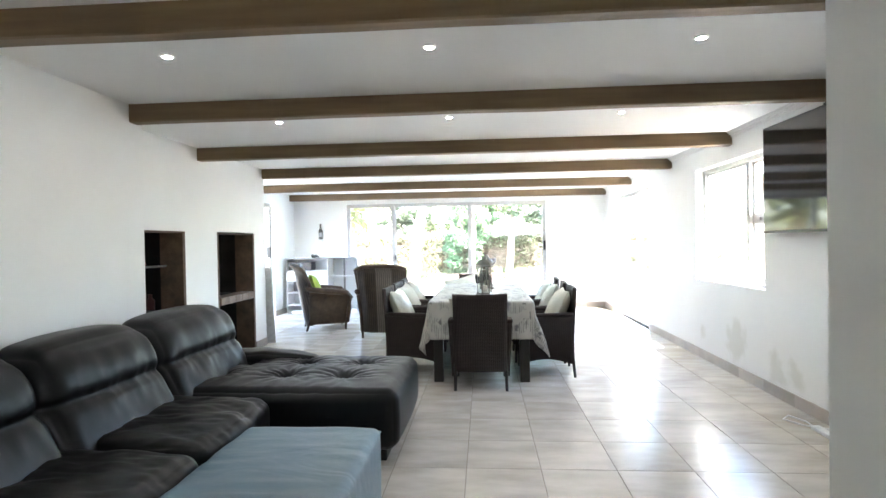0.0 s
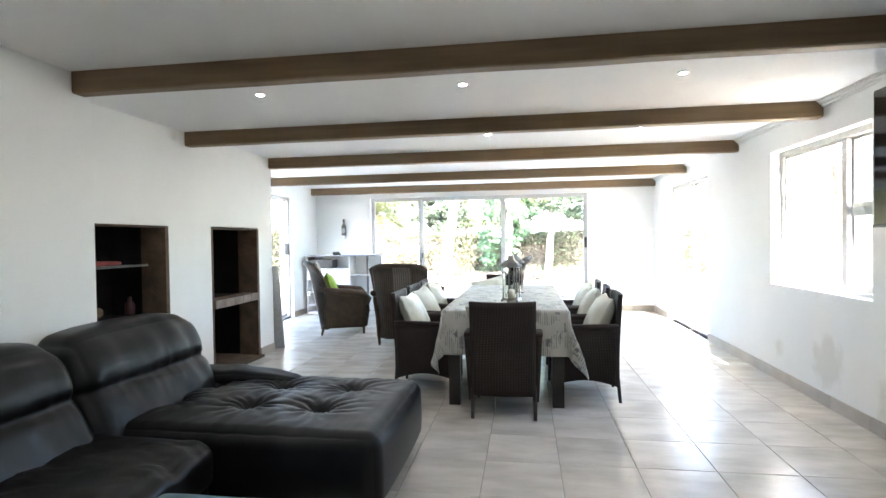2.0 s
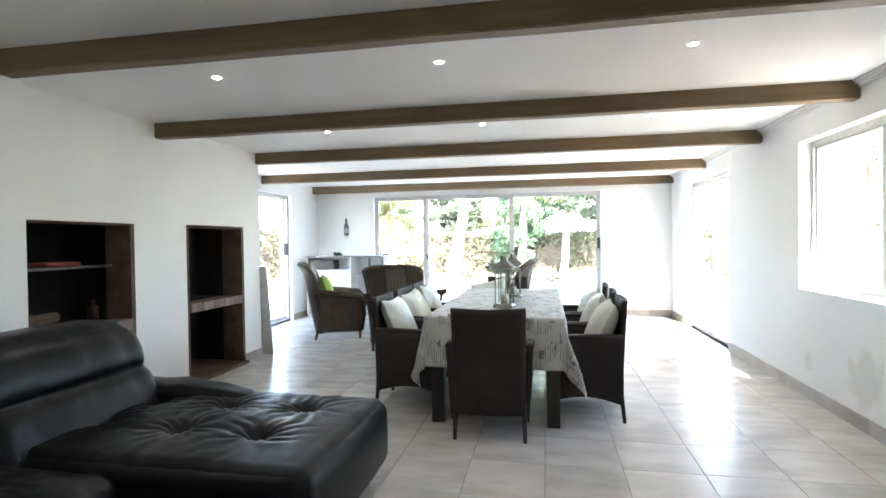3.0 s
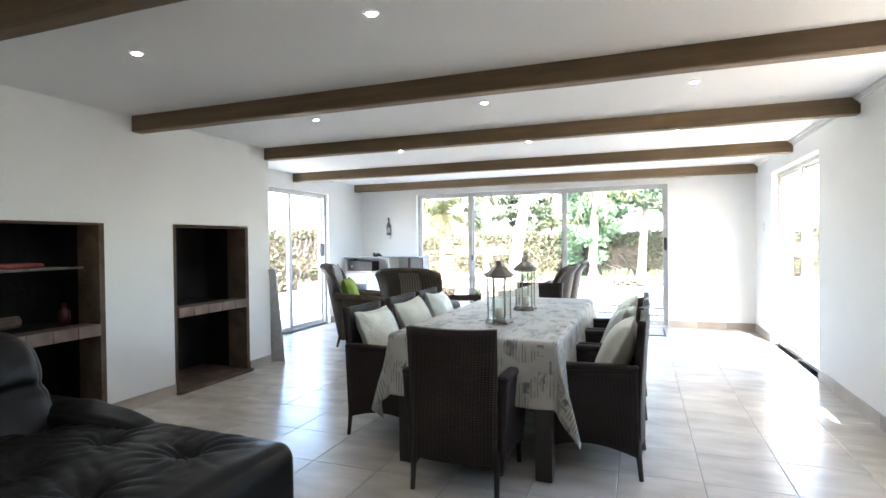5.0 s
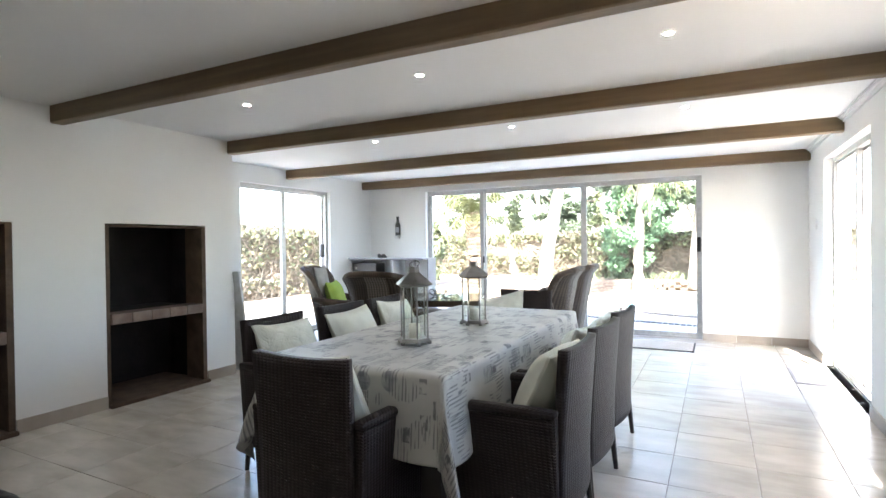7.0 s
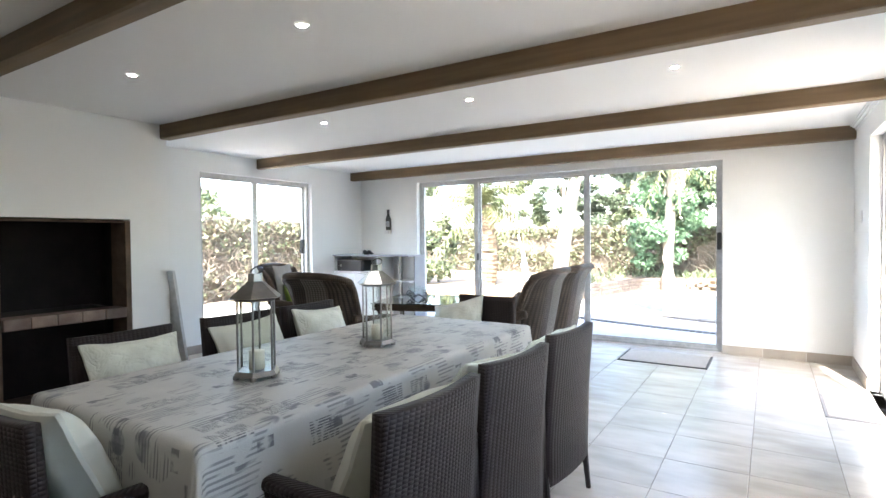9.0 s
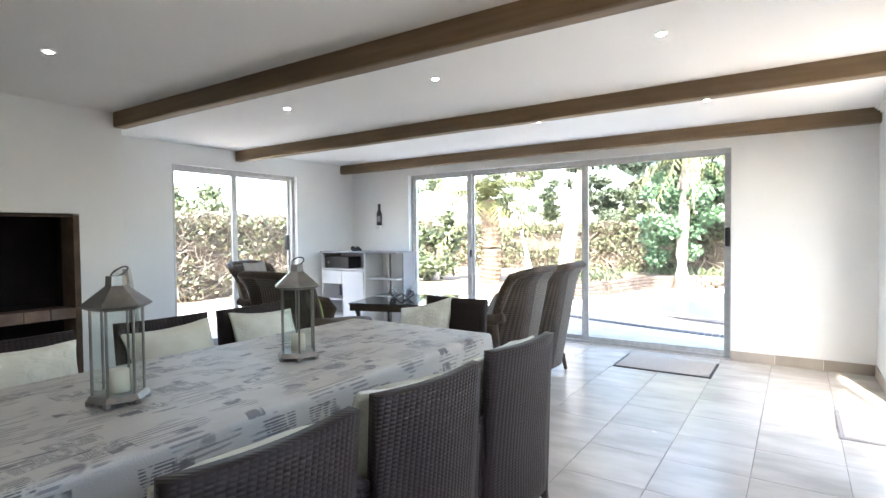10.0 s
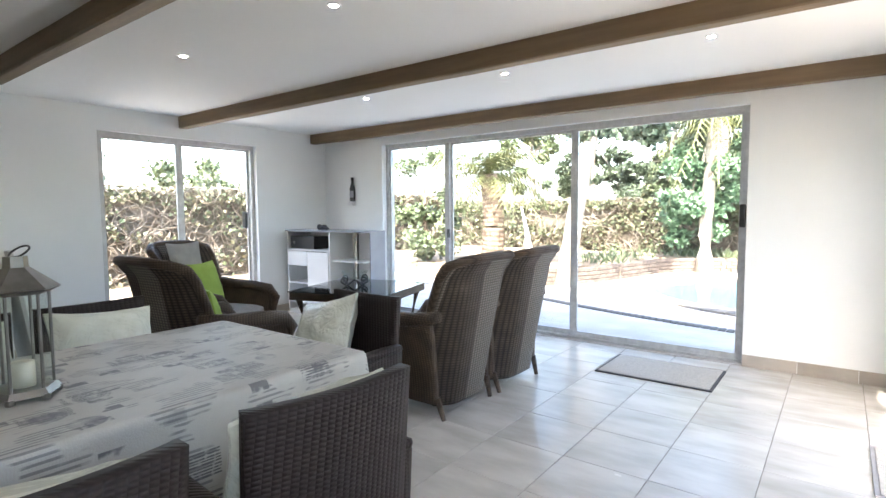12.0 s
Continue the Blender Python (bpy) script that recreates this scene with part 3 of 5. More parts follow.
# ---------------------------------------------------------------- ceiling lamps
def downlight(x, y, first=None):
    t = thing("downlight", pose(x, y, CEIL), "small round white recessed downlight, switched on", "lamp", "downlights")
    bm = bmesh.new()
    rs = ((0.021, -0.001), (0.022, -0.007), (0.032, -0.007), (0.036, 0.0))
    ring = [[bm.verts.new((r * math.cos(a * 0.3927), r * math.sin(a * 0.3927), z)) for a in range(16)] for r, z in rs]
    for a, b in zip(ring, ring[1:]):
        for s in range(16):
            bm.faces.new((a[s], a[(s + 1) % 16], b[(s + 1) % 16], b[s]))
    bmesh.ops.recalc_face_normals(bm, faces=bm.faces[:])
    part("rim", bm, M["white"], t)
    bm = bmesh.new()
    tube(bm, [(0, 0, -0.004), (0, 0, -0.001)], 0.021, 16)
    part("bulb", bm, M["lamp"], t, "glowing lamp face")
    return t


lamp = downlight(-1.18, 3.63)
for y in (3.66, 5.19, 6.85, 8.49, 10.17):
    for x in (-1.18, 0.21 if y < 6 else 0.26, 1.58 if y < 6 else 1.67):
        if (x, y) != (-1.18, 3.66):
            copy_thing(lamp, pose(x, y + 0.03 * x, CEIL))


# ---------------------------------------------------------------- sofa
def sofa():
    t = thing("corner_sofa", pose(0, 0, 0), "black leather corner sofa with tufted chaise", "sofa")
    back_x = XN + 0.12

    def seat(y0, y1, x0, x1, label=""):
        cx, cy, w, d = (x0 + x1) / 2, (y0 + y1) / 2, x1 - x0, y1 - y0

        def f(p, u):
            z = p.z
            if u.z > 0:
                z += 0.014 * noise.noise((p.x * 5, p.y * 10 + y0 * 3, 1)) + 0.006 * noise.noise((p.x * 12, p.y * 34 + y0, 3)) - 0.035 * math.exp(-((p.x + 0.12) ** 2 + p.y ** 2) / 0.006)
            return p.x + cx, p.y + cy, z + 0.33
        part("seat", soft_box(w, d, 0.22, 0.07, 50, 0.025, f), M["leather"], t, smooth=True)
        part("base", boxes((x0 + 0.06, x1 - 0.03, y0 + 0.02, y1 - 0.02, 0.06, 0.25), bevel=0.02), M["leather"], t)
    seat(2.38, 3.15, -1.72, -0.76)
    seat(3.16, 3.94, -1.72, -0.78)
    tufts = [(-1.32, 4.35), (-0.85, 4.33), (-0.45, 4.33), (-1.25, 4.68), (-0.82, 4.68), (-0.40, 4.70)]
    cx, cy = (-1.72 - 0.05) / 2, (3.97 + 4.97) / 2

    def chaise(p, u):
        x, y, z = p.x + cx, p.y + cy, p.z
        if u.z > 0.2:
            for tx, ty in tufts:
                dx, dy = x - tx, y - ty
                r2 = dx * dx + dy * dy
                ang = math.atan2(dy, dx)
                rays = abs(math.sin(ang * 6.5 + tx * 20 + 2.5 * noise.noise((x * 7, y * 7, 9))))
                z -= 0.06 * math.exp(-r2 / 0.003) + 0.013 * math.exp(-r2 / 0.035) * (1 - rays) + 0.012 * math.exp(-r2 / 0.03)
            z += 0.005 * noise.noise((x * 12, y * 5, 2)) + 0.002 * noise.noise((x * 30, y * 10, 6))
        return x, y, z + 0.28
    part("chaise", soft_box(1.67, 1.0, 0.36, 0.07, 124, 0.03, chaise), M["leather"], t, "deep-buttoned black leather chaise", smooth=True)
    part("base", boxes((-1.6, -0.12, 4.02, 4.92, 0.03, 0.14), bevel=0.01), M["leather"], t)
    for tx, ty in tufts:
        bm = bmesh.new()
        bmesh.ops.create_icosphere(bm, subdivisions=2, radius=0.014, matrix=pose(tx, ty, 0.424))
        part("button", bm, M["leather"], t, smooth=True)

    def backrest(y0, y1):
        cy = (y0 + y1) / 2

        def f(p, u):
            # p.z runs up the back; lean it, curl the headrest, pinch the seam
            h = (p.z + 0.3) / 0.6
            lean = -0.10 - 0.26 * h + (0.06 * max(0, h - 0.6))
            pinch = 0.02 * math.exp(-((h - 0.52) / 0.05) ** 2) if u.x > 0 else 0
            bulge = 0.03 * math.sin(min(1, max(0, (h - 0.52) / 0.48)) * 3.14) if u.x > 0 else 0
            wr = 0.010 * noise.noise((p.y * 9, p.z * 5, y0 * 4)) + 0.007 * noise.noise((p.y * 30, p.z * 9, y0 * 7)) * math.exp(-((h - 0.5) / 0.2) ** 2)
            sag = -0.05 * abs(u.y) ** 5 * max(0, h - 0.4)
            return -1.28 + p.x + lean - pinch + bulge + wr, cy + p.y * (1 - 0.05 * h), 0.36 + (p.z + 0.3) * 0.87 + sag
        part("back_cushion", soft_box(0.26, y1 - y0, 0.62, 0.085, 44, 0.02, f), M["leather"], t, "black leather back with raised headrest", smooth=True)
    for y0, y1 in ((2.36, 3.06), (3.07, 3.87), (3.88, 4.82)):
        backrest(y0, y1)
    part("back_frame", boxes((-1.92, -1.62, 2.36, 4.9, 0.06, 0.5), bevel=0.04, seg=3), M["leather"], t)
    def armf(p, u):
        taper = 1 - 0.45 * max(0, u.x) ** 1.5
        return p.x - 1.27, p.y * taper + 4.86, p.z * taper + 0.465 + 0.012 * noise.noise((p.x * 7, p.y * 7, 3)) - 0.02 * (u.x > 0) * u.x ** 2
    part("armrest", soft_box(0.98, 0.22, 0.11, 0.05, 20, 0.01, armf), M["leather"], t, smooth=True)
    for x, y in ((-1.8, 2.45), (-0.9, 2.45), (-1.8, 4.85), (-0.2, 4.85), (-0.2, 4.1)):
        part("foot", boxes((x - 0.03, x + 0.03, y - 0.03, y + 0.03, 0, 0.07), bevel=0.006), M["black"], t)
    return t


sofa()


def ottoman():
    t = thing("ottoman", pose(-0.375, 3.02, 0), "blue-grey leather ottoman in front of the sofa", "ottoman")

    def f(p, u):
        z = p.z
        if u.z > 0:
            z += 0.006 * noise.noise((p.x * 4, p.y * 16, 1)) + 0.004 * math.sin(p.y * 60) * math.exp(-((p.y + 0.18) / 0.1) ** 2) * math.exp(-((p.x) / 0.15) ** 2)
        return p.x, p.y, z + 0.24
    part("upholstery", soft_box(0.67, 0.92, 0.38, 0.035, 40, 0.012, f), M["blue"], t, smooth=True)
    bm = bmesh.new()
    pts = [(0.31, 0.44, 0.435), (-0.31, 0.44, 0.435), (-0.31, -0.44, 0.435), (0.31, -0.44, 0.435), (0.31, 0.44, 0.435)]
    tube(bm, [(x * 1.07, y * 1.03, 0.405) for x, y, z in pts], 0.005, 6)
    part("piping", bm, M["blue"], t)
    for x in (-0.27, 0.27):
        for y in (-0.4, 0.4):
            part("foot", boxes((x - 0.025, x + 0.025, y - 0.025, y + 0.025, 0, 0.06), bevel=0.005), M["black"], t)
    return t


ottoman()


# ---------------------------------------------------------------- dining table
TX0, TX1, TY0, TY1, TZ = -0.04, 0.91, 5.87, 8.02, 0.765


def dining_table():
    t = thing("dining_table", pose((TX0 + TX1) / 2, (TY0 + TY1) / 2, 0), "dark wooden dining table under a printed cloth", "table")
    w, d = (TX1 - TX0) / 2 - 0.01, (TY1 - TY0) / 2 - 0.01
    part("tabletop", boxes((-w, w, -d, d, 0.715, TZ - 0.006), bevel=0.006), M["darkwood"], t)
    part("apron", boxes((-w + 0.06, w - 0.06, -d + 0.06, d - 0.06, 0.63, 0.714)), M["darkwood"], t)
    for x in (-1, 1):
        for y in (-1, 1):
            part("leg", boxes((x * (w - 0.06) - 0.045, x * (w - 0.06) + 0.045, y * (d - 0.06) - 0.045, y * (d - 0.06) + 0.045, 0, 0.63), bevel=0.004), M["darkwood"], t)


dining_table()


def tablecloth():
    ovx, ovy = 0.37, 0.36
    over = 0.27
    w, d = TX1 - TX0, TY1 - TY0
    W, D = w + 2 * ovx, d + 2 * ovy
    r = 0.02

    def fn(u, v):
        x, y = -ovx + u * W, -ovy + v * D
        ox, oy = (x if x < 0 else max(0.0, x - w)), (y if y < 0 else max(0.0, y - d))
        px, py = min(max(x, 0), w), min(max(y, 0), d)
        L = math.hypot(ox, oy)
        if L < 1e-6:
            z = 0.004 * max(0, noise.noise((x * 2.2, y * 2.2, 4))) + 0.0015 * noise.noise((x * 9, y * 9, 1))
            return TX0 + x, TY0 + y, TZ + z
        dx, dy = ox / L, oy / L
        corner = min(abs(ox), abs(oy)) / over
        # roll over the edge, then hang; folds swing the hem out
        roll = min(L, r * 1.57)
        out = r * math.sin(roll / r)
        drop = r * (1 - math.cos(roll / r)) + max(0, L - r * 1.57)
        side = (y if abs(ox) > abs(oy) else x)
        fold = (drop / over) * (0.018 + 0.02 * noise.noise((side * 4.5, dx * 3 + dy * 5, 0)) + 0.008 * math.sin(side * 17))
        ang = math.atan2(abs(oy), abs(ox))
        out += max(0.0, fold) + corner * min(1, drop / 0.25) * (0.06 + 0.045 * math.sin(ang * 11 + 2 * dx + 3 * dy))
        z = TZ - drop
        return TX0 + px + dx * out, TY0 + py + dy * out, z
    bm = shell(fn, 130, 190, 0.0025, uv=True)
    return tagged(link_bm("tablecloth", bm, M["cloth"], True), "cream tablecloth printed with grey stamps and script", "tablecloth")


tablecloth()


# ---------------------------------------------------------------- chairs
def dining_chair(m):
    """Woven tub chair; it faces local +y."""
    t = thing("dining_chair", m, "dark brown woven wicker dining armchair", "chair", "chairs round the dining table")
    bw, top = 0.228, 0.862

    def back(u, v):
        x = (u * 2 - 1) * (bw + 0.012 * v)
        y = -0.235 - 0.045 * max(0, v - 0.25) ** 1.3 - 0.02 * (1 - (u * 2 - 1) ** 2)
        return x, y, 0.17 + (top - 0.17) * v - 0.008 * math.cos((u * 2 - 1) * 1.5) * v
    part("backrest", shell(back, 12, 16, 0.038), M["wicker"], t, smooth=True)
    for s in (-1, 1):
        def side(u, v):
            y = -0.245 + 0.52 * u
            ztop = 0.60 - 0.015 * u
            zlow = 0.13 + 0.05 * math.sin(u * 3.14)
            flare = 0.03 * v
            return s * (0.232 + flare), y - 0.02 * (1 - v) * u, zlow + (ztop - zlow) * v
        part("side_panel", shell(side, 12, 10, 0.045), M["wicker"], t, smooth=True)
        part("armrest", soft_box(0.062, 0.53, 0.04, 0.018, 4, 0, lambda p, u: (p.x + s * 0.262, p.y + 0.015, p.z + 0.605 - 0.03 * (p.y + 0.0))), M["wicker"], t, smooth=True)

    def front(u, v):
        return (u * 2 - 1) * 0.23, 0.245 - 0.02 * (1 - v), 0.2 - 0.0 * v + 0.21 * v
    part("front_panel", shell(front, 6, 4, 0.03), M["wicker"], t)
    part("seat", soft_box(0.45, 0.48, 0.06, 0.02, 5, 0.012, lambda p, u: (p.x, p.y, p.z + 0.41)), M["wicker"], t, smooth=True)
    for x in (-1, 1):
        for y, dy in ((-0.235, -0.025), (0.25, 0.01)):
            bm = bmesh.new()
            tube(bm, [(x * 0.228, y + dy, 0), (x * 0.224, y, 0.25)], [0.013, 0.018], 8)
            part("leg", bm, M["darkwood"], t)
    return t


def pillow(m, material, label, w=0.46, h=0.42, th=0.18, wrap=False, seed=0):
    """A square cushion in local x and z, with pinched corners."""
    def f(p, u):
        pin = 1 - 0.10 * (u.x * u.x) * (1 - u.z * u.z) - 0.0
        k = (1 - abs(u.x) ** 3.0) * (1 - abs(u.z) ** 3.0)
        wr = (0.010 if wrap else 0.004) * noise.noise((p.x * 14 + seed, p.z * 14, 3))
        return (p.x * (1 - 0.09 * (1 - u.z * u.z) * abs(u.x)), math.copysign(th / 2, u.y) * (0.08 + 0.92 * max(0, k) ** 0.6) * abs(u.y) + wr, p.z * (1 - 0.09 * (1 - u.x * u.x) * abs(u.z)) + h / 2)
    ob = link_bm("cushion", soft_box(w, th, h, 0.01, 16, 0, f), material, True)
    ob.matrix_basis = m
    return tagged(ob, label, "cushion")


seats = []
chair = dining_chair(pose(0.43, 5.86, 0, 0, 0, 0))
seats.append((0.43, 5.86, 0))
for i, (x, y, a) in enumerate(((-0.27, 6.41, -90), (-0.28, 7.07, -92), (-0.28, 7.64, -88), (1.08, 6.32, 88), (1.085, 6.91, 85), (1.09, 7.53, 85), (0.33, 8.34, 178))):
    copy_thing(chair, pose(x, y, 0, 0, 0, a))
    seats.append((x, y, a))
for i, (x, y, a) in enumerate(seats):
    tilt = 16 + (i * 7) % 9
    roll = ((i * 37) % 11 - 5)
    m = pose(x, y, 0, 0, 0, a) @ pose((0.13 if i == 7 else 0.01 * ((i * 3) % 5 - 2)), -0.03, 0.448, 22 + (i * 7) % 5, (14 if i == 7 else roll), 0)
    pillow(m, M["wrap"] if i % 2 == 1 or i > 5 else M["cream"], "cream cushion wrapped in clear plastic on a dining chair" if i % 2 == 1 or i > 5 else "plain cream cushion on a dining chair", wrap=(i % 2 == 1 or i > 5), seed=i * 5)


def armchair(m):
    """Rattan wing chair; it faces local +y."""
    t = thing("wicker_armchair", m, "brown woven rattan wing-back armchair with pale bands", "armchair", "armchairs round the coffee table")

    def back(u, v):
        q = u * 2 - 1
        half = 0.265 + 0.075 * v
        wing = 0.20 * max(0, abs(q) - 0.55) ** 1.4 * 2.2 * (0.35 + 0.65 * math.sin(min(1, v * 1.15) * 2.6))
        curl = 0.05 * max(0, v - 0.9) / 0.1
        return (q * half, -0.27 - 0.17 * v + wing - 0.03 * (1 - q * q) - curl, 0.08 + 0.93 * v - 0.05 * abs(q) ** 4 * v + 0.0)
    part("backrest", shell(back, 24, 24, 0.045), M["rattan"], t, smooth=True)
    rim = [Vector(back(u / 24, 1.0)) for u in range(25)]
    bm = bmesh.new()
    tube(bm, [tuple(back(0, v / 12)) for v in range(5, 13)] + [tuple(p) for p in rim] + [tuple(back(1, v / 12)) for v in range(12, 4, -1)], 0.03, 8)
    part("rolled_edge", bm, M["rattan_plain"], t, smooth=True)
    for s in (-1, 1):
        def side(u, v):
            y = -0.27 + 0.60 * u
            ztop = 0.60 - 0.05 * u ** 3
            zlow = 0.10
            return s * (0.285 + 0.05 * v ** 2), y - 0.05 * (1 - v) * u, zlow + (ztop - zlow) * v
        part("side_panel", shell(side, 12, 10, 0.045), M["rattan_plain"], t, smooth=True)
        bm = bmesh.new()
        tube(bm, [(s * 0.335, -0.33, 0.66), (s * 0.34, -0.15, 0.625), (s * 0.345, 0.1, 0.60), (s * 0.345, 0.28, 0.575), (s * 0.335, 0.35, 0.50), (s * 0.315, 0.33, 0.36), (s * 0.30, 0.30, 0.12)],
             [0.035, 0.045, 0.05, 0.05, 0.045, 0.035, 0.03], 10)
        part("armrest", bm, M["rattan_plain"], t, smooth=True)
    part("front_panel", shell(lambda u, v: ((u * 2 - 1) * 0.285, 0.29, 0.10 + 0.24 * v), 6, 4, 0.035), M["rattan_plain"], t)
    part("seat", boxes((-0.27, 0.27, -0.26, 0.28, 0.28, 0.33)), M["rattan_plain"], t)
    part("seat_cushion", soft_box(0.54, 0.54, 0.11, 0.04, 8, 0.02, lambda p, u: (p.x, p.y + 0.02, p.z + 0.385)), M["greycush"], t, "grey fabric seat cushion", smooth=True)
    for x in (-1, 1):
        for y in (-0.27, 0.28):
            bm = bmesh.new()
            tube(bm, [(x * 0.265, y - (0.04 if y < 0 else 0), 0), (x * 0.28, y, 0.14)], [0.015, 0.022], 8)
            part("leg", bm, M["rattan_plain"], t)
    return t


arm = armchair(pose(0.12, 9.43, 0, 0, 0, 90))
copy_thing(arm, pose(0.14, 10.08, 0, 0, 0, 88))
copy_thing(arm, pose(-0.99, 8.51, 0, 0, 0, 4))
copy_thing(arm, pose(-2.05, 9.13, 0, 0, 0, -68))
pillow(pose(-2.05, 9.13, 0, 0, 0, -68) @ pose(0.0, -0.10, 0.45, 18, 0, 0), M["lime"], "lime green cushion leaning in an armchair", 0.42, 0.42)
pillow(pose(-0.99, 8.51, 0, 0, 0, 4) @ pose(0.06, -0.10, 0.45, 20, 6, 0), M["lime"], "lime green cushion leaning in an armchair", 0.42, 0.42)
pillow(pose(-2.05, 9.13, 0, 0, 0, -68) @ pose(0, -0.28, 0.62, 12, 0, 0), M["greycush"], "grey cushion against the armchair back", 0.40, 0.42, 0.08)
pillow(pose(0.10, 9.44, 0, 0, 0, 90) @ pose(0.0, -0.10, 0.45, 18, 0, 0), M["greycush"], "grey cushion leaning in an armchair", 0.42, 0.40)


def coffee_table():
    t = thing("coffee_table", pose(-1.22, 10.06, 0, 0, 0, 18), "square rattan coffee table with a glass top", "table")
    w = 0.46
    part("frame", boxes((-w, w, -w, -w + 0.09, 0.52, 0.585), (-w, w, w - 0.09, w, 0.52, 0.585), (-w, -w + 0.09, -w + 0.09, w - 0.09, 0.52, 0.585), (w - 0.09, w, -w + 0.09, w - 0.09, 0.52, 0.585)), M["rattan_plain"], t)
    part("glass_top", boxes((-w - 0.01, w + 0.01, -w - 0.01, w + 0.01, 0.588, 0.598), bevel=0.002), M["tableglass"], t, "dark tinted glass top")
    for x in (-1, 1):
        for y in (-1, 1):
            bm = bmesh.new()
            tube(bm, [(x * (w - 0.06), y * (w - 0.06), 0.52), (x * (w - 0.1), y * (w - 0.1), 0.25), (x * (w - 0.02), y * (w - 0.02), 0)], [0.03, 0.022, 0.025], 8)
            part("leg", bm, M["rattan_plain"], t)
    part("shelf", boxes((-0.3, 0.3, -0.3, 0.3, 0.2, 0.23), bevel=0.006), M["rattan_plain"], t)


M["tableglass"] = mat("dark_table_glass", (0.03, 0.035, 0.035), 0.05, scale=3)
coffee_table()


def bowl_stand(x, y, z):
    t = thing("glass_bowl", pose(x, y, z), "clear glass bowl on a scrolled black iron stand", "bowl")
    bm = bmesh.new()
    prof = [(0.03, 0.06), (0.07, 0.065), (0.105, 0.09), (0.125, 0.14), (0.12, 0.14), (0.1, 0.095), (0.068, 0.071), (0.03, 0.066)]
    rings = [[bm.verts.new((r * math.cos(a * 0.3142), r * math.sin(a * 0.3142), zz)) for a in range(20)] for r, zz in prof]
    for a, b in zip(rings, rings[1:] + rings[:1]):
        for s in range(20):
            bm.faces.new((a[s], a[(s + 1) % 20], b[(s + 1) % 20], b[s]))
    part("bowl", bm, M["glass"], t, "clear glass bowl", smooth=True)
    for s in (-1, 1):
        for ang in (0.0, 1.5708):
            bm = bmesh.new()
            pts = []
            for k in range(22):
                a = k * 0.42
                r = 0.045 * (1 - k / 26)
                d = 0.125 + r * math.cos(a)
                pts.append((s * d * math.cos(ang), s * d * math.sin(ang), 0.05 + r * math.sin(a)))
            tube(bm, pts, 0.006, 6)
            tube(bm, [(s * 0.17 * math.cos(ang), s * 0.17 * math.sin(ang), 0.05), (s * 0.1 * math.cos(ang), s * 0.1 * math.sin(ang), 0.006), (0, 0, 0.052)], 0.006, 6)
            part("scroll", bm, M["black"], t)


bowl_stand(-1.3, 10.06, 0.598)


def lantern(m, h=0.40):
    t = thing("lantern", m, "six-sided steel and glass candle lantern on the table", "lantern", "lanterns on the dining table")
    R = 0.08

    def prism(r0, r1, z0, z1):
        bm = bmesh.new()
        a = [[bm.verts.new((r * math.cos(k * 1.0472), r * math.sin(k * 1.0472), z)) for k in range(6)] for r, z in ((r0, z0), (r1, z1))]
        for k in range(6):
            bm.faces.new((a[0][k], a[0][(k + 1) % 6], a[1][(k + 1) % 6], a[1][k]))
        bm.faces.new(a[0][::-1])
        bm.faces.new(a[1])
        return bm
    part("base", prism(R + 0.012, R, 0.012, 0.03), M["steel"], t)
    for k in range(6):
        c, s = math.cos(k * 1.0472), math.sin(k * 1.0472)
        bm = bmesh.new()
        tube(bm, [(R * c, R * s, 0.0), (R * c, R * s, 0.016)], 0.012, 8)
        part("foot", bm, M["steel"], t)
        bm = bmesh.new()
        tube(bm, [(0.9 * R * c, 0.9 * R * s, 0.03), (0.9 * R * c, 0.9 * R * s, h - 0.1)], 0.0042, 6)
        part("post", bm, M["steel"], t)
        c2, s2 = math.cos((k + 1) * 1.0472), math.sin((k + 1) * 1.0472)
        bm = shell(lambda u, v: (0.88 * R * (c + (c2 - c) * u), 0.88 * R * (s + (s2 - s) * u), 0.03 + (h - 0.13) * v), 1, 1, 0.002)
        part("pane", bm, M["glass"], t).visible_shadow = False
    part("eave", prism(R * 0.96, R + 0.022, h - 0.105, h - 0.092), M["steel"], t)
    part("roof", prism(R + 0.022, 0.03, h - 0.09, h - 0.03), M["steel"], t, "sloping steel roof")
    part("chimney", prism(0.03, 0.028, h - 0.03, h), M["steel"], t)
    bm = bmesh.new()
    tube(bm, [(0.026 * math.cos(a * 0.4488), 0.012 + 0.022 * math.sin(a * 0.4488), h + 0.012 + 0.016 * math.sin(a * 0.4488)) for a in range(15)], 0.003, 6, False)
    part("ring", bm, M["black"], t)
    bm = bmesh.new()
    tube(bm, [(0, 0, 0.03), (0, 0, 0.10), (0, 0, 0.102)], [0.03, 0.03, 0.02], 14)
    part("candle", bm, M["candle"], t, "ivory pillar candle", smooth=True)
    return t


ln = lantern(pose(0.475, 6.395, TZ + 0.006, 0, 0, 12))
copy_thing(ln, pose(0.50, 7.10, TZ + 0.006, 0, 0, 24))


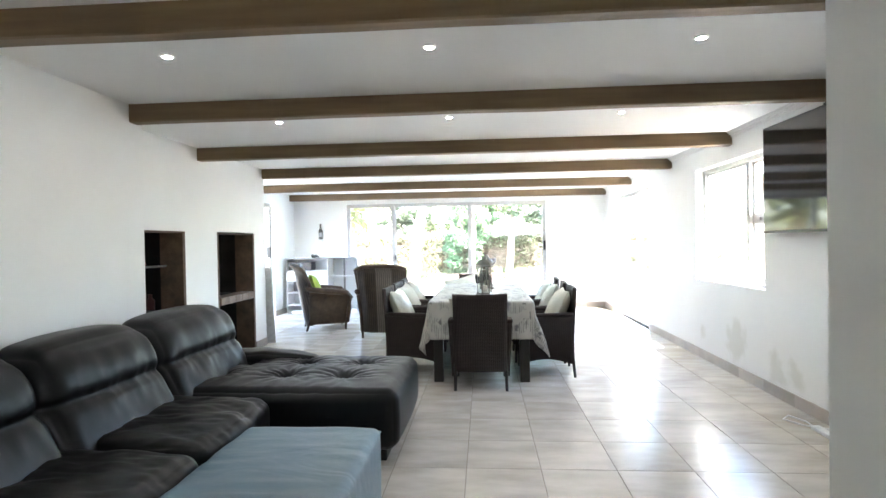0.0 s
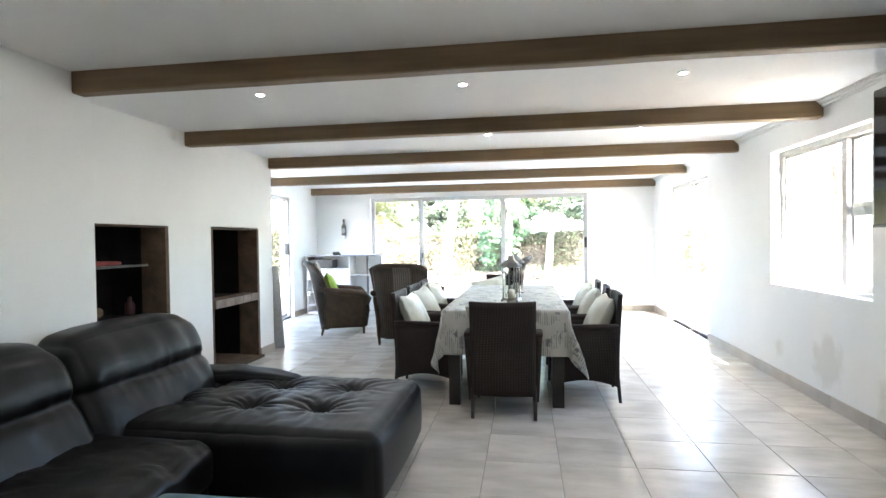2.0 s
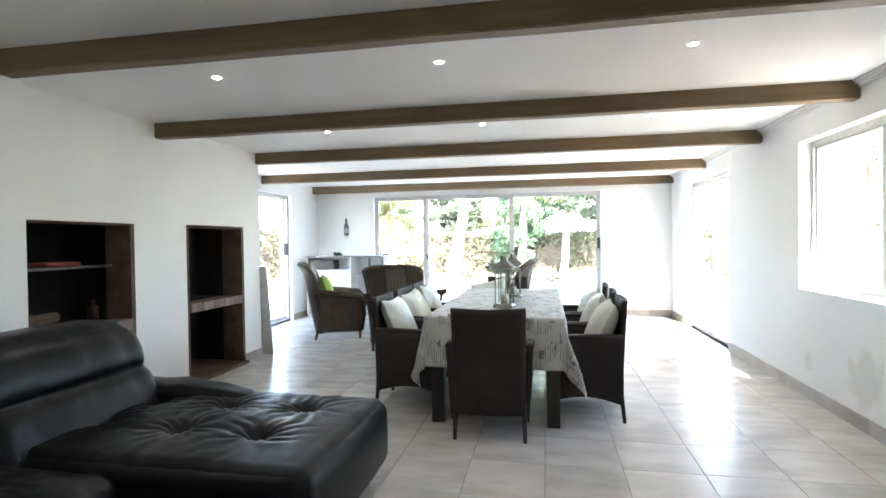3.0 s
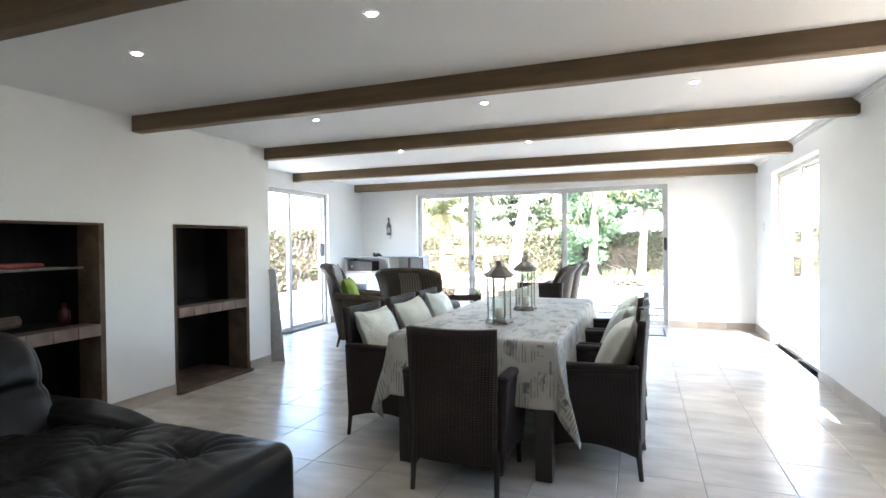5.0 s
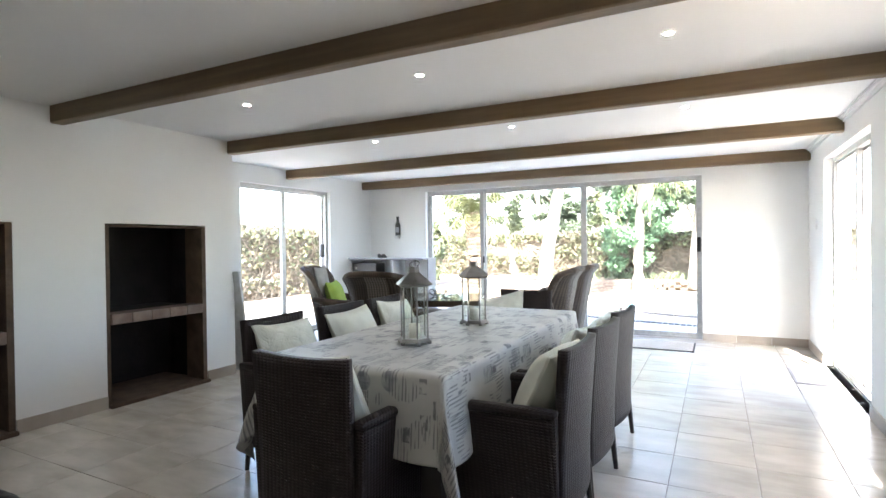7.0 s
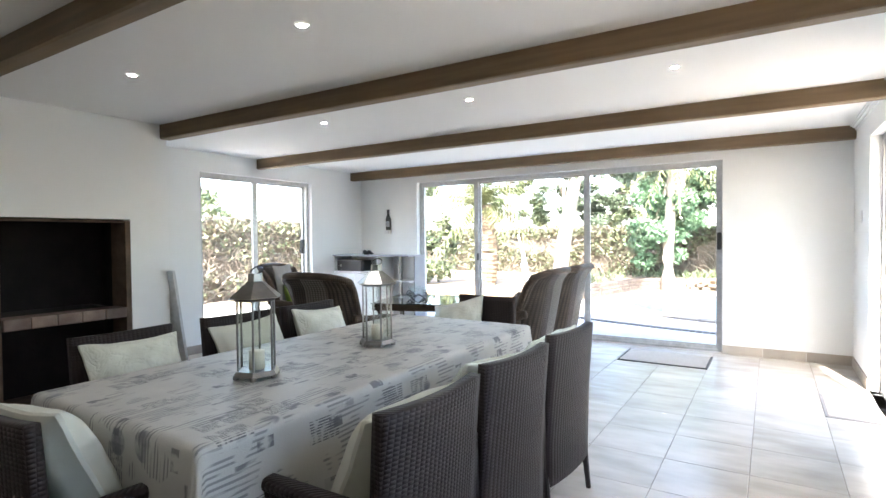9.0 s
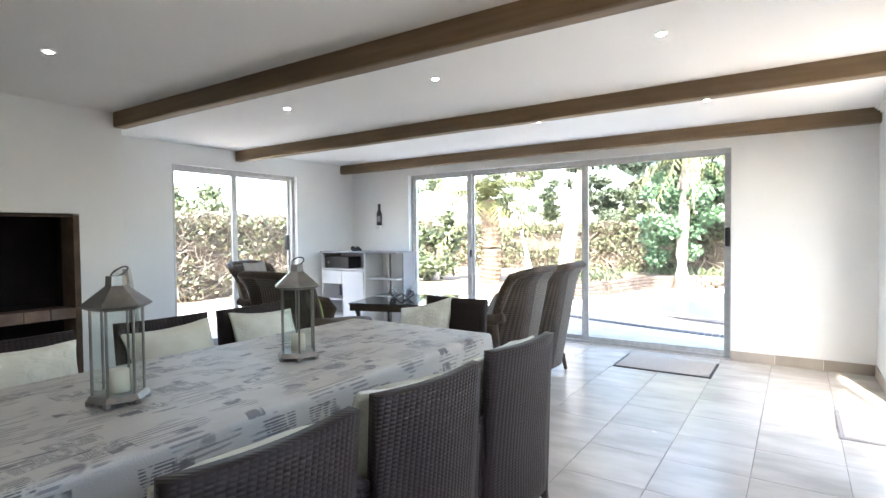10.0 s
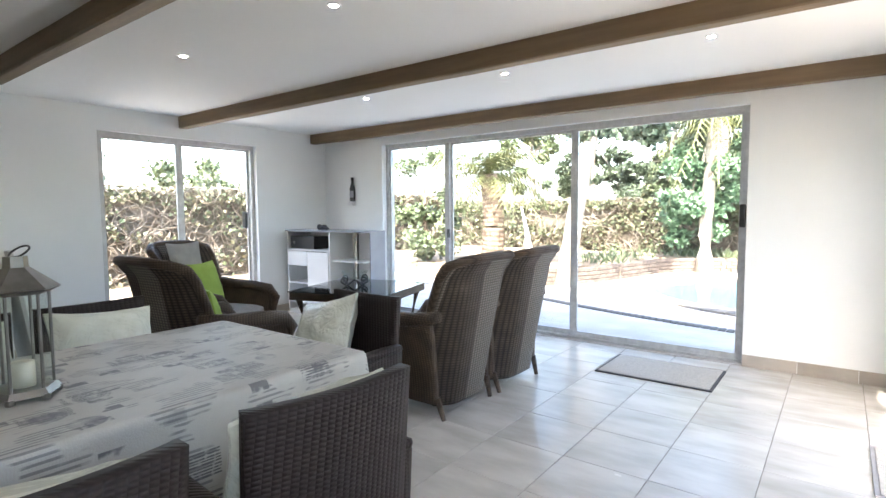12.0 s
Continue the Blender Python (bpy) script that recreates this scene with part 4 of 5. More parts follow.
# ---------------------------------------------------------------- bar cabinet
def bar_cabinet():
    t = thing("bar_cabinet", pose(-3.33, 10.80, 0), "white and grey laminate bar cabinet with open counter", "cabinet")
    w, d, h = 0.82, 0.38, 1.07
    part("body", boxes((0, 0.018, 0, d, 0.05, h - 0.02), (w - 0.018, w, 0, d, 0.05, h - 0.02), (0.018, w - 0.018, d - 0.012, d, 0.05, h - 0.02), (0, w, 0.02, d, 0, 0.05)), M["whitelam"], t)
    part("counter", boxes((-0.01, 1.37, -0.02, d, h - 0.02, h), bevel=0.004), M["greylam"], t, "grey counter top")
    for z in (0.16, 0.40, 0.82):
        part("shelf", boxes((0.018, w - 0.018, 0.003, d - 0.012, z - 0.009, z + 0.009)), M["whitelam"], t)
    part("back_panel", boxes((0.02, 0.395, d - 0.06, d - 0.02, 0.41, 0.6)), M["greylam"], t)
    part("drawer", boxes((0.02, 0.40, -0.012, 0.3, 0.62, 0.80), bevel=0.003), M["whitelam"], t, "white drawer front")
    part("door", boxes((0.41, w - 0.02, -0.012, 0.006, 0.17, 0.80), bevel=0.003), M["whitelam"], t, "white cabinet door")
    part("divider", boxes((0.395, 0.41, 0.005, d - 0.02, 0.17, 0.62)), M["whitelam"], t)
    part("post", boxes((1.08, 1.115, 0.16, 0.195, 0, h - 0.02), bevel=0.004), M["steel"], t)
    part("glass_shelf", boxes((w, 1.345, 0.03, d, 0.70, 0.715)), M["whitelam"], t)
    part("end_panel", boxes((1.345, 1.365, 0.14, d, 0, h - 0.02)), M["greylam"], t)
    part("back_panel", boxes((w, 1.345, d - 0.012, d, 0.05, h - 0.02)), M["whitelam"], t)
    rd = thing("audio_box", pose(-3.30, 10.83, 0.83), "black audio unit in the cabinet's top shelf", "audio unit")
    part("case", boxes((0, 0.46, 0, 0.25, 0, 0.16), bevel=0.006), M["black"], rd)
    part("dial", tube(bmesh.new(), [(0.08, -0.008, 0.08), (0.08, 0.002, 0.08)], 0.018, 12), M["steel"], rd)
    ob = link_bm("small_ornament", soft_box(0.14, 0.07, 0.05, 0.02, 8, 0.01, lambda p, u: (p.x, p.y, p.z * (1 - 0.4 * u.x) + 0.025 + 0.01 * math.sin(u.x * 5))), M["black"], True)
    ob.matrix_basis = pose(-2.80, 10.95, 1.07, 0, 0, 15)
    tagged(ob, "small black ornament on the counter", "ornament")


bar_cabinet()


def wall_bottle():
    t = thing("bottle_opener", pose(-2.86, YB - 0.012, 1.43), "black bottle-shaped wall opener with a catch tray", "bottle opener")
    prof = [(0.0, 0.042), (0.17, 0.042), (0.205, 0.03), (0.225, 0.016), (0.30, 0.016), (0.302, 0.02), (0.315, 0.02)]
    bm = bmesh.new()
    left = [(-w, z) for z, w in prof]
    right = [(w, z) for z, w in reversed(prof)]
    f = bm.faces.new([bm.verts.new((x, 0, z)) for x, z in left + right])
    ex = bmesh.ops.extrude_face_region(bm, geom=[f])
    bmesh.ops.translate(bm, verts=[v for v in ex["geom"] if isinstance(v, bmesh.types.BMVert)], vec=(0, -0.02, 0))
    bmesh.ops.recalc_face_normals(bm, faces=bm.faces[:])
    part("board", bm, M["black"], t)
    part("printed_label", boxes((-0.032, 0.032, -0.024, -0.02, 0.05, 0.14)), M["greylam"], t, "grey printed label")
    part("catch_tray", boxes((-0.045, 0.045, -0.05, 0.0, -0.055, 0.0), bevel=0.006), M["whitelam"], t)


wall_bottle()


# ---------------------------------------------------------------- television and small things
def television():
    t = thing("television", pose(XR, 4.72, 1.775, 0, 0, 90), "large flat black television on a wall bracket", "television")
    # local x runs along the wall, local y points into the room's wall side
    part("case", boxes((-0.72, 0.72, 0.06, 0.1, -0.425, 0.425), bevel=0.006), M["black"], t)
    part("screen", boxes((-0.71, 0.71, 0.1, 0.103, -0.405, 0.415)), M["screen"], t, "glossy black screen")
    part("bezel", boxes((-0.72, 0.72, 0.1, 0.106, -0.425, -0.407)), M["black"], t)
    part("bracket", boxes((-0.2, 0.2, 0.0, 0.06, -0.2, 0.2), (-0.02, 0.02, 0.0, 0.06, 0.2, 0.45)), M["black"], t)


television()


def light_switch(m):
    t = thing("light_switch", m, "white rocker light switch on the wall", "switch")
    part("plate", boxes((-0.035, 0.035, -0.008, 0, -0.055, 0.055), bevel=0.002), M["white"], t)
    part("rocker", boxes((-0.012, 0.012, -0.012, -0.008, -0.02, 0.02)), M["white"], t)


light_switch(pose(XR, 11.0, 1.45, 0, 0, -90))


def cable_duct():
    bm = bmesh.new()
    pts = [(2.70, 4.42, 0.012), (2.74, 4.75, 0.012)]
    tube(bm, pts, 0.012, 8)
    t = thing("extension_lead", pose(0, 0, 0), "white extension lead lying by the skirting", "cable")
    part("plug_strip", boxes((2.68, 2.74, 4.38, 4.72, 0, 0.03), bevel=0.008), M["white"], t)
    bm = bmesh.new()
    tube(bm, [(2.71, 4.72, 0.012), (2.73, 4.85, 0.008), (2.68, 4.98, 0.008), (2.60, 4.9, 0.008), (2.66, 4.78, 0.008), (2.78, 4.7, 0.01), (2.835, 4.55, 0.05), (2.845, 4.3, 0.4)], 0.005, 6)
    part("cord", bm, M["white"], t, smooth=True)


cable_duct()


def doormat(x0, x1, y0, y1, label, edge="matedge"):
    t = thing("doormat", pose(0, 0, 0), label, "doormat", "doormats")
    part("fibre_mat", boxes((x0 + 0.02, x1 - 0.02, y0 + 0.02, y1 - 0.02, 0.001, 0.014), bevel=0.003), M["mat"], t)
    part("border", boxes((x0, x1, y0, y0 + 0.02, 0.001, 0.01), (x0, x1, y1 - 0.02, y1, 0.001, 0.01), (x0, x0 + 0.02, y0 + 0.02, y1 - 0.02, 0.001, 0.01), (x1 - 0.02, x1, y0 + 0.02, y1 - 0.02, 0.001, 0.01)), M[edge], t, "rubber border")


doormat(0.80, 1.65, 10.68, 11.26, "beige fibre doormat with dark border by the door")
doormat(2.50, 2.84, 9.62, 10.25, "grey speckled doormat by the side door", "greycush")
bm = boxes((-0.34, 0.0, -0.014, 0.014, 0.0, 1.04), bevel=0.003)
ob = link_bm("leaning_board", bm, M["alu"])
ob.matrix_basis = pose(-2.37, 7.90, 0, 8, 0, 4)
tagged(ob, "grey board leaning against the chimney breast", "board")


# ---------------------------------------------------------------- skirting tiles
def skirting(name, a0, a1, fixed, axis, s):
    t = tagged(thing(name, pose(0, 0, 0), "taupe skirting tiles along the wall", "baseboard"), kind="structure")
    n = max(1, round((a1 - a0) / 0.433))
    w = (a1 - a0) / n
    for i in range(n):
        a, b = a0 + i * w + 0.0015, a0 + (i + 1) * w - 0.0015
        c0, c1 = sorted((fixed, fixed + s * 0.011))
        part("tile", boxes((c0, c1, a, b, 0.001, 0.098)) if axis == "x" else boxes((a, b, c0, c1, 0.001, 0.098)), M["skirt"], t)


skirting("baseboard_right", 1.63, D_RIGHT[0], XR, "x", -1)
skirting("baseboard_right_far", D_RIGHT[1], YB - 0.012, XR, "x", -1)
skirting("baseboard_back", D_BACK[1], XR, YB, "y", -1)
skirting("baseboard_back_left", XA, D_BACK[0], YB, "y", -1)
skirting("baseboard_niche", N1[1], N2[0], XL, "x", 1)
skirting("baseboard_niche_far", N2[1], 7.76, XL, "x", 1)
skirting("baseboard_alcove", 7.76, D_LEFT[0], XA, "x", 1)
skirting("baseboard_alcove_far", D_LEFT[1], YB - 0.012, XA, "x", 1)


# ---------------------------------------------------------------- garden
structure("ground", boxes((-90, 90, -60, 140, -0.5, -0.06)), M["soil"], "dry earth and paving around the house", "ground")
structure("pavement", boxes((XA - 0.3, 14, YB + 0.221, 19.0, -0.058, -0.03), (XR + 0.221, XR + 1.3, -4, YB + 0.221, -0.058, -0.03), (-6.6, XA - 0.221, 5, 15, -0.058, -0.03)), M["paving"], "pale concrete paving round the pool", "pavement")


def pool(cx, cy, rx, ry):
    bm = bmesh.new()
    n = 48
    ring = lambda k, z: [bm.verts.new((cx + (rx + k) * math.cos(a * 6.28319 / n), cy + (ry + k) * math.sin(a * 6.28319 / n), z)) for a in range(n)]
    bm.faces.new(ring(0.0, -0.022))
    structure("water", bm, M["water"], "pale blue swimming pool water", "pool")
    t = tagged(thing("pool_edge", pose(0, 0, 0), "pale stone coping round the pool", "pool edge"), kind="structure")
    for a in range(n):
        bm = bmesh.new()
        a0, a1 = (a + 0.03) * 6.28319 / n, (a + 0.97) * 6.28319 / n
        vs = []
        for z in (-0.03, 0.0):
            for r, aa in ((0.0, a0), (0.32, a0), (0.32, a1), (0.0, a1)):
                vs.append(bm.verts.new((cx + (rx + r) * math.cos(aa), cy + (ry + r) * math.sin(aa), z)))
        for q in ((3, 2, 1, 0), (4, 5, 6, 7), (0, 1, 5, 4), (1, 2, 6, 5), (2, 3, 7, 6), (3, 0, 4, 7)):
            bm.faces.new([vs[i] for i in q])
        part("coping_stone", bm, M["coping"], t)


pool(2.3, 16.0, 2.5, 1.9)
bm = bmesh.new()
for i in range(60):
    a = i / 60
    x, y = -2.6 + 5.2 * a, 14.35 - 1.55 * a - 0.25 * math.sin(a * 3.14)
    box(bm, x, x + 0.072, y - 0.07, y + 0.07, -0.029, -0.018)
tagged(link_bm("drain_channel", bm, M["drain"]), "dark grated drain channel across the paving", "drain")


def leaves(bm, centre, radius, n, size, rng, squash=1.0, shell_bias=0.5):
    """Scatter n folded leaf quads in an uneven clump."""
    c = Vector(centre)
    for _ in range(n):
        d = Vector((rng.gauss(0, 1), rng.gauss(0, 1), rng.gauss(0, 1))).normalized()
        r = radius * (shell_bias + (1 - shell_bias) * rng.random()) * (0.75 + 0.5 * noise.noise(tuple(d * 2 + c)))
        p = c + Vector((d.x * r, d.y * r, d.z * r * squash))
        leaf(bm, p, size * rng.uniform(0.6, 1.3), rng)


def leaf(bm, p, s, rng, aspect=0.42, up=None):
    a = Vector((rng.gauss(0, 1), rng.gauss(0, 1), rng.gauss(0, 0.7))).normalized() if up is None else up
    b = a.orthogonal().normalized()
    b = Matrix.Rotation(rng.uniform(0, 6.28), 3, a) @ b
    c = a.cross(b) * 0.12 * s
    v = [bm.verts.new(p), bm.verts.new(p + a * s * 0.5 + b * s * aspect + c), bm.verts.new(p + a * s), bm.verts.new(p + a * s * 0.5 - b * s * aspect + c)]
    bm.faces.new((v[0], v[1], v[2]))
    bm.faces.new((v[0], v[2], v[3]))


def tree(name, x, y, z, h, r, lean, clumps, material, bark, label, leaf_size=0.12, per=260, seed=1, limbs=4):
    rng = random.Random(seed)
    t = thing(name, pose(x, y, z), label, "tree")
    bm = bmesh.new()
    n = 10
    pts = [(lean[0] * (k / n) ** 1.2 + 0.05 * noise.noise((k * 0.5, seed, 0)), lean[1] * k / n + 0.05 * noise.noise((k * 0.5, seed, 7)), h * k / n - 0.1) for k in range(n + 1)]
    tube(bm, pts, [r * (1.25 if k == 0 else 1 - 0.55 * k / n) for k in range(n + 1)], 12)
    for i, (cx, cy, cz, cr) in enumerate(clumps[:limbs]):
        k = rng.randint(5, 9)
        a = Vector(pts[k])
        e = Vector((cx, cy, cz))
        mid = (a + e) / 2 + Vector((0, 0, 0.12))
        tube(bm, [tuple(a), tuple(mid), tuple(e)], [r * 0.35, r * 0.22, r * 0.08], 7)
    part("trunk", bm, bark, t, smooth=True)
    bm = bmesh.new()
    for cx, cy, cz, cr in clumps:
        leaves(bm, (cx, cy, cz), cr, per, leaf_size, rng, 0.8, 0.3)
    if clumps:
        part("crown", bm, material, t)
    return t


def blob_list(rng, n, sx, sy, z0, z1, r0, r1, ox=0.0, oy=0.0):
    return [(ox + rng.uniform(-sx, sx), oy + rng.uniform(-sy, sy), rng.uniform(z0, z1), rng.uniform(r0, r1)) for _ in range(n)]


def palm(x, y, z, h, r, label, n=34, frond=1.7, material="palm_leaf", bark="palm_bark", seed=2, droop=1.0):
    rng = random.Random(seed)
    t = thing("palm_tree", pose(x, y, z), label, "tree")
    bm = bmesh.new()
    pts, rad = [], []
    for k in range(46):
        pts.append((0.12 * math.sin(k * 0.07), 0, h * k / 45 - 0.05))
        rad.append(r * (1.04 if k % 2 else 0.97) * (1.25 - 0.3 * k / 45))
    tube(bm, pts, rad, 12)
    part("trunk", bm, M[bark], t)
    bm = bmesh.new()
    top = Vector(pts[-1])
    for i in range(n):
        az, el = i * 2.39996, rng.uniform(-0.3, 1.35)
        d = Vector((math.cos(az), math.sin(az), 0))
        ln = frond * rng.uniform(0.8, 1.1)
        prev = None
        for k in range(15):
            s = k / 14
            p = top + d * ln * s * math.cos(el * (1 - 0.5 * s)) + Vector((0, 0, ln * (math.sin(el) * s - droop * 0.55 * s * s)))
            if prev is not None:
                ax = (p - prev).normalized()
                sd = ax.cross(Vector((0, 0, 1))).normalized()
                for sg in (-1, 1):
                    q = p + sd * sg * 0.34 * math.sin(0.25 + 2.6 * s) * frond / 1.7 + ax * 0.14 - Vector((0, 0, 0.10 + 0.12 * rng.random()))
                    w = ax * 0.022
                    bm.faces.new([bm.verts.new(v) for v in (p - w, p + w, q)])
                bm.faces.new([bm.verts.new(v) for v in (prev + sd * 0.012, p + sd * 0.01, p - sd * 0.01, prev - sd * 0.012)])
            prev = p
    part("fronds", bm, M[material], t)
    return t


def creeper_wall(name, p0, p1, h, seed, n_leaf, n_vine, label, green):
    """A garden wall overgrown with dry vines and small leaves, on the side to the left of p0 -> p1."""
    rng = random.Random(seed)
    a, b = Vector((*p0, 0)), Vector((*p1, 0))
    d = (b - a)
    L = d.length
    d = d.normalized()
    nrm = Vector((-d.y, d.x, 0))
    t = tagged(thing(name, pose(0, 0, 0), label, "wall"), kind="structure")
    bm = bmesh.new()
    n = int(L / 0.4)
    rows = []
    for i in range(n + 1):
        p = a + d * L * i / n
        top = h + 0.08 * noise.noise((i * 0.7, seed, 0))
        rows.append([bm.verts.new(p + nrm * o + Vector((0, 0, z))) for o, z in ((0, -0.3), (0.04, top * 0.5), (0, top), (-0.25, top), (-0.25, -0.3))])
    for q, w in zip(rows, rows[1:]):
        for k in range(4):
            bm.faces.new((q[k], w[k], w[k + 1], q[k + 1]))
    bmesh.ops.recalc_face_normals(bm, faces=bm.faces[:])
    part("core", bm, M["hedgewall"], t)
    bm = bmesh.new()
    for _ in range(n_vine):
        s, z = rng.uniform(0, L), rng.uniform(-0.1, h)
        ang = rng.uniform(0, 6.28)
        pts = []
        for k in range(6):
            pts.append(tuple(a + d * s + nrm * (0.05 + 0.07 * rng.random()) + Vector((0, 0, max(-0.05, min(h + 0.05, z))))))
            ang += rng.uniform(-0.8, 0.8)
            s += 0.16 * math.cos(ang)
            z += 0.16 * math.sin(ang)
        tube(bm, pts, rng.uniform(0.007, 0.016), 4, False)
    tagged(part("vines", bm, M["vine"], t), "tangle of dry grey-brown vines", kind="stuff")
    for material, share in green:
        bm = bmesh.new()
        for _ in range(int(n_leaf * share)):
            s, z = rng.uniform(0, L), h * (1 - rng.random() ** 1.6) + rng.gauss(0, 0.05)
            if noise.noise((s * 0.8, z * 1.3, seed)) < -0.12 and z < h * 0.85:
                continue
            p = a + d * s + nrm * rng.uniform(0.03, 0.22) + Vector((0, 0, z))
            if z > h - 0.05:
                p -= nrm * rng.uniform(0, 0.3)
            leaf(bm, p, rng.uniform(0.05, 0.13), rng)
        tagged(part("leaves", bm, M[material], t), "small creeper leaves", kind="stuff")


creeper_wall("garden_wall_back", (9.0, 20.6), (-9.0, 20.6), 1.55, 11, 15000, 700, "creeper-covered garden wall behind the pool", (("leaf", 0.5), ("leaf_dry", 0.5)))
creeper_wall("garden_wall_side", (-8.2, 20.4), (-8.2, 2.0), 1.75, 12, 9000, 1500, "garden wall overgrown with dry vines", (("leaf_dry", 0.6), ("leaf", 0.4)))
creeper_wall("garden_wall_right", (12.0, -3.0), (12.0, 20.5), 1.7, 13, 9000, 200, "green creeper-covered garden wall beside the house", (("leaf_bright", 0.5), ("leaf", 0.5)))

palm(-3.5, 15.9, -0.03, 2.1, 0.2, "palm with ringed brown trunk and yellow-green fronds", 46, 1.35)
rg = random.Random(5)
tree("tree", -1.55, 15.3, -0.03, 4.6, 0.17, (0.75, 0.3), blob_list(rg, 26, 1.2, 0.8, 2.6, 5.0, 0.22, 0.45, 0.6), M["leaf_dark"], M["bark"], "tall tree with pale smooth trunk", seed=3)
tree("tree", 0.05, 18.7, 0.0, 4.2, 0.16, (0.15, 0.0), blob_list(rg, 24, 0.65, 0.3, 0.6, 2.7, 0.22, 0.42, -0.05, 0.2) + blob_list(rg, 12, 1.0, 0.6, 2.2, 4.4, 0.35, 0.6, 0.9, 0.9), M["leaf_bright"], M["bark"], "pale-trunked tree wrapped in bright green shrubs", 0.095, 900, 4)
palm(0.2, 18.8, 2.3, 0.9, 0.12, "tall palm crown with hanging green fronds", 26, 1.3, "palm_leaf", "bark", 9, 1.9)
tree("tree", 1.35, 19.3, 0.1, 3.2, 0.14, (0.2, 0.0), blob_list(rg, 34, 1.6, 0.6, 2.0, 4.4, 0.3, 0.6), M["leaf_dark"], M["bark"], "dense dark green tree by the wall", 0.11, 700, 6)
tree("tree", -1.8, 22.5, 0.0, 4.0, 0.12, (0.3, 0.0), blob_list(rg, 34, 1.6, 0.8, 1.7, 4.6, 0.22, 0.42), M["leaf_dark"], M["bark"], "thin dark tree behind the garden wall", 0.12, 420, 7)
tree("tree", -5.5, 22.0, 0.0, 4.0, 0.12, (-0.3, 0.0), blob_list(rg, 30, 1.7, 0.8, 1.8, 4.4, 0.22, 0.45), M["leaf"], M["bark"], "leafy tree behind the garden wall", 0.12, 420, 8)
tree("tree", -3.7, 21.8, 0.0, 4.2, 0.09, (0.2, 0.0), blob_list(rg, 34, 1.5, 0.6, 1.6, 4.8, 0.2, 0.4), M["leaf_dark"], M["bark"], "slender grey-green tree behind the garden wall", 0.1, 260, 21)
tree("tree", -0.7, 22.3, 0.0, 4.4, 0.09, (-0.2, 0.0), blob_list(rg, 17, 1.4, 0.6, 1.7, 4.8, 0.2, 0.4), M["leaf"], M["bark"], "slender leafy tree behind the garden wall", 0.1, 260, 22)
tree("tree", -4.9, 15.6, 0.0, 2.3, 0.06, (-0.1, 0.0), blob_list(rg, 13, 0.55, 0.4, 0.2, 2.5, 0.25, 0.45), M["leaf"], M["palm_bark"], "climbing shrub with hanging stems", 0.11, 260, 10)
tree("tree", -11.5, 14.5, 0.0, 2.2, 0.1, (0.1, 0.0), blob_list(rg, 9, 0.8, 1.2, 1.5, 2.6, 0.4, 0.6), M["leaf"], M["bark"], "round green tree beyond the side wall", 0.14, 260, 11)
palm(-10.6, 10.6, 0.0, 2.6, 0.15, "grey-green palm beyond the side wall", 22, 1.8, "leaf_dark", "palm_bark", 12)
tree("tree", 9.0, 13.0, 0.0, 1.2, 0.06, (0.1, 0.0), blob_list(rg, 8, 0.8, 0.9, 0.5, 1.9, 0.35, 0.6), M["leaf_bright"], M["bark"], "yellow-green shrub in the side garden", 0.13, 260, 13)
palm(9.0, 17.5, 0.0, 3.2, 0.16, "palm in the side garden", 24, 1.8, "leaf_dark", "palm_bark", 14)

bm = bmesh.new()
tube(bm, [(-1.86, 14.75, -0.06), (-1.92, 14.78, 0.45), (-1.98, 14.8, 0.62), (-2.03, 14.8, 0.95), (-2.16, 14.85, 1.35)], [0.05, 0.045, 0.06, 0.035, 0.012], 9)
tube(bm, [(-1.97, 14.8, 0.6), (-2.06, 14.82, 0.68), (-2.08, 14.82, 0.78)], [0.035, 0.025, 0.01], 8)
tagged(link_bm("bleached_branch", bm, M["whitelam"], True), "bleached white bent branch standing in the garden", "branch")

# raised bed with a low curved brick wall
structure("ground_bed", boxes((-7.6, -1.75, 15.3, 20.4, -0.06, 0.2), (-1.75, -1.0, 16.6, 20.4, -0.06, 0.2), (-1.0, 6, 19.3, 20.4, -0.06, 0.2)), M["soil"], "earth of the raised planting bed", "ground")
bed = tagged(thing("retaining_wall", pose(0, 0, 0), "low curved red-brown brick retaining wall", "wall"), kind="structure")
CURVE = [Vector(p) for p in ((-2.0, 14.9), (-1.35, 15.7), (-0.95, 17.0), (-0.55, 18.3), (0.6, 19.1), (3.2, 19.4))]


def along(a):
    k = min(len(CURVE) - 2, int(a * (len(CURVE) - 1)))
    f = a * (len(CURVE) - 1) - k
    p0, p1, p2, p3 = CURVE[max(0, k - 1)], CURVE[k], CURVE[k + 1], CURVE[min(len(CURVE) - 1, k + 2)]
    return 0.5 * (2 * p1 + (p2 - p0) * f + (2 * p0 - 5 * p1 + 4 * p2 - p3) * f * f + (3 * p1 - p0 - 3 * p2 + p3) * f ** 3)


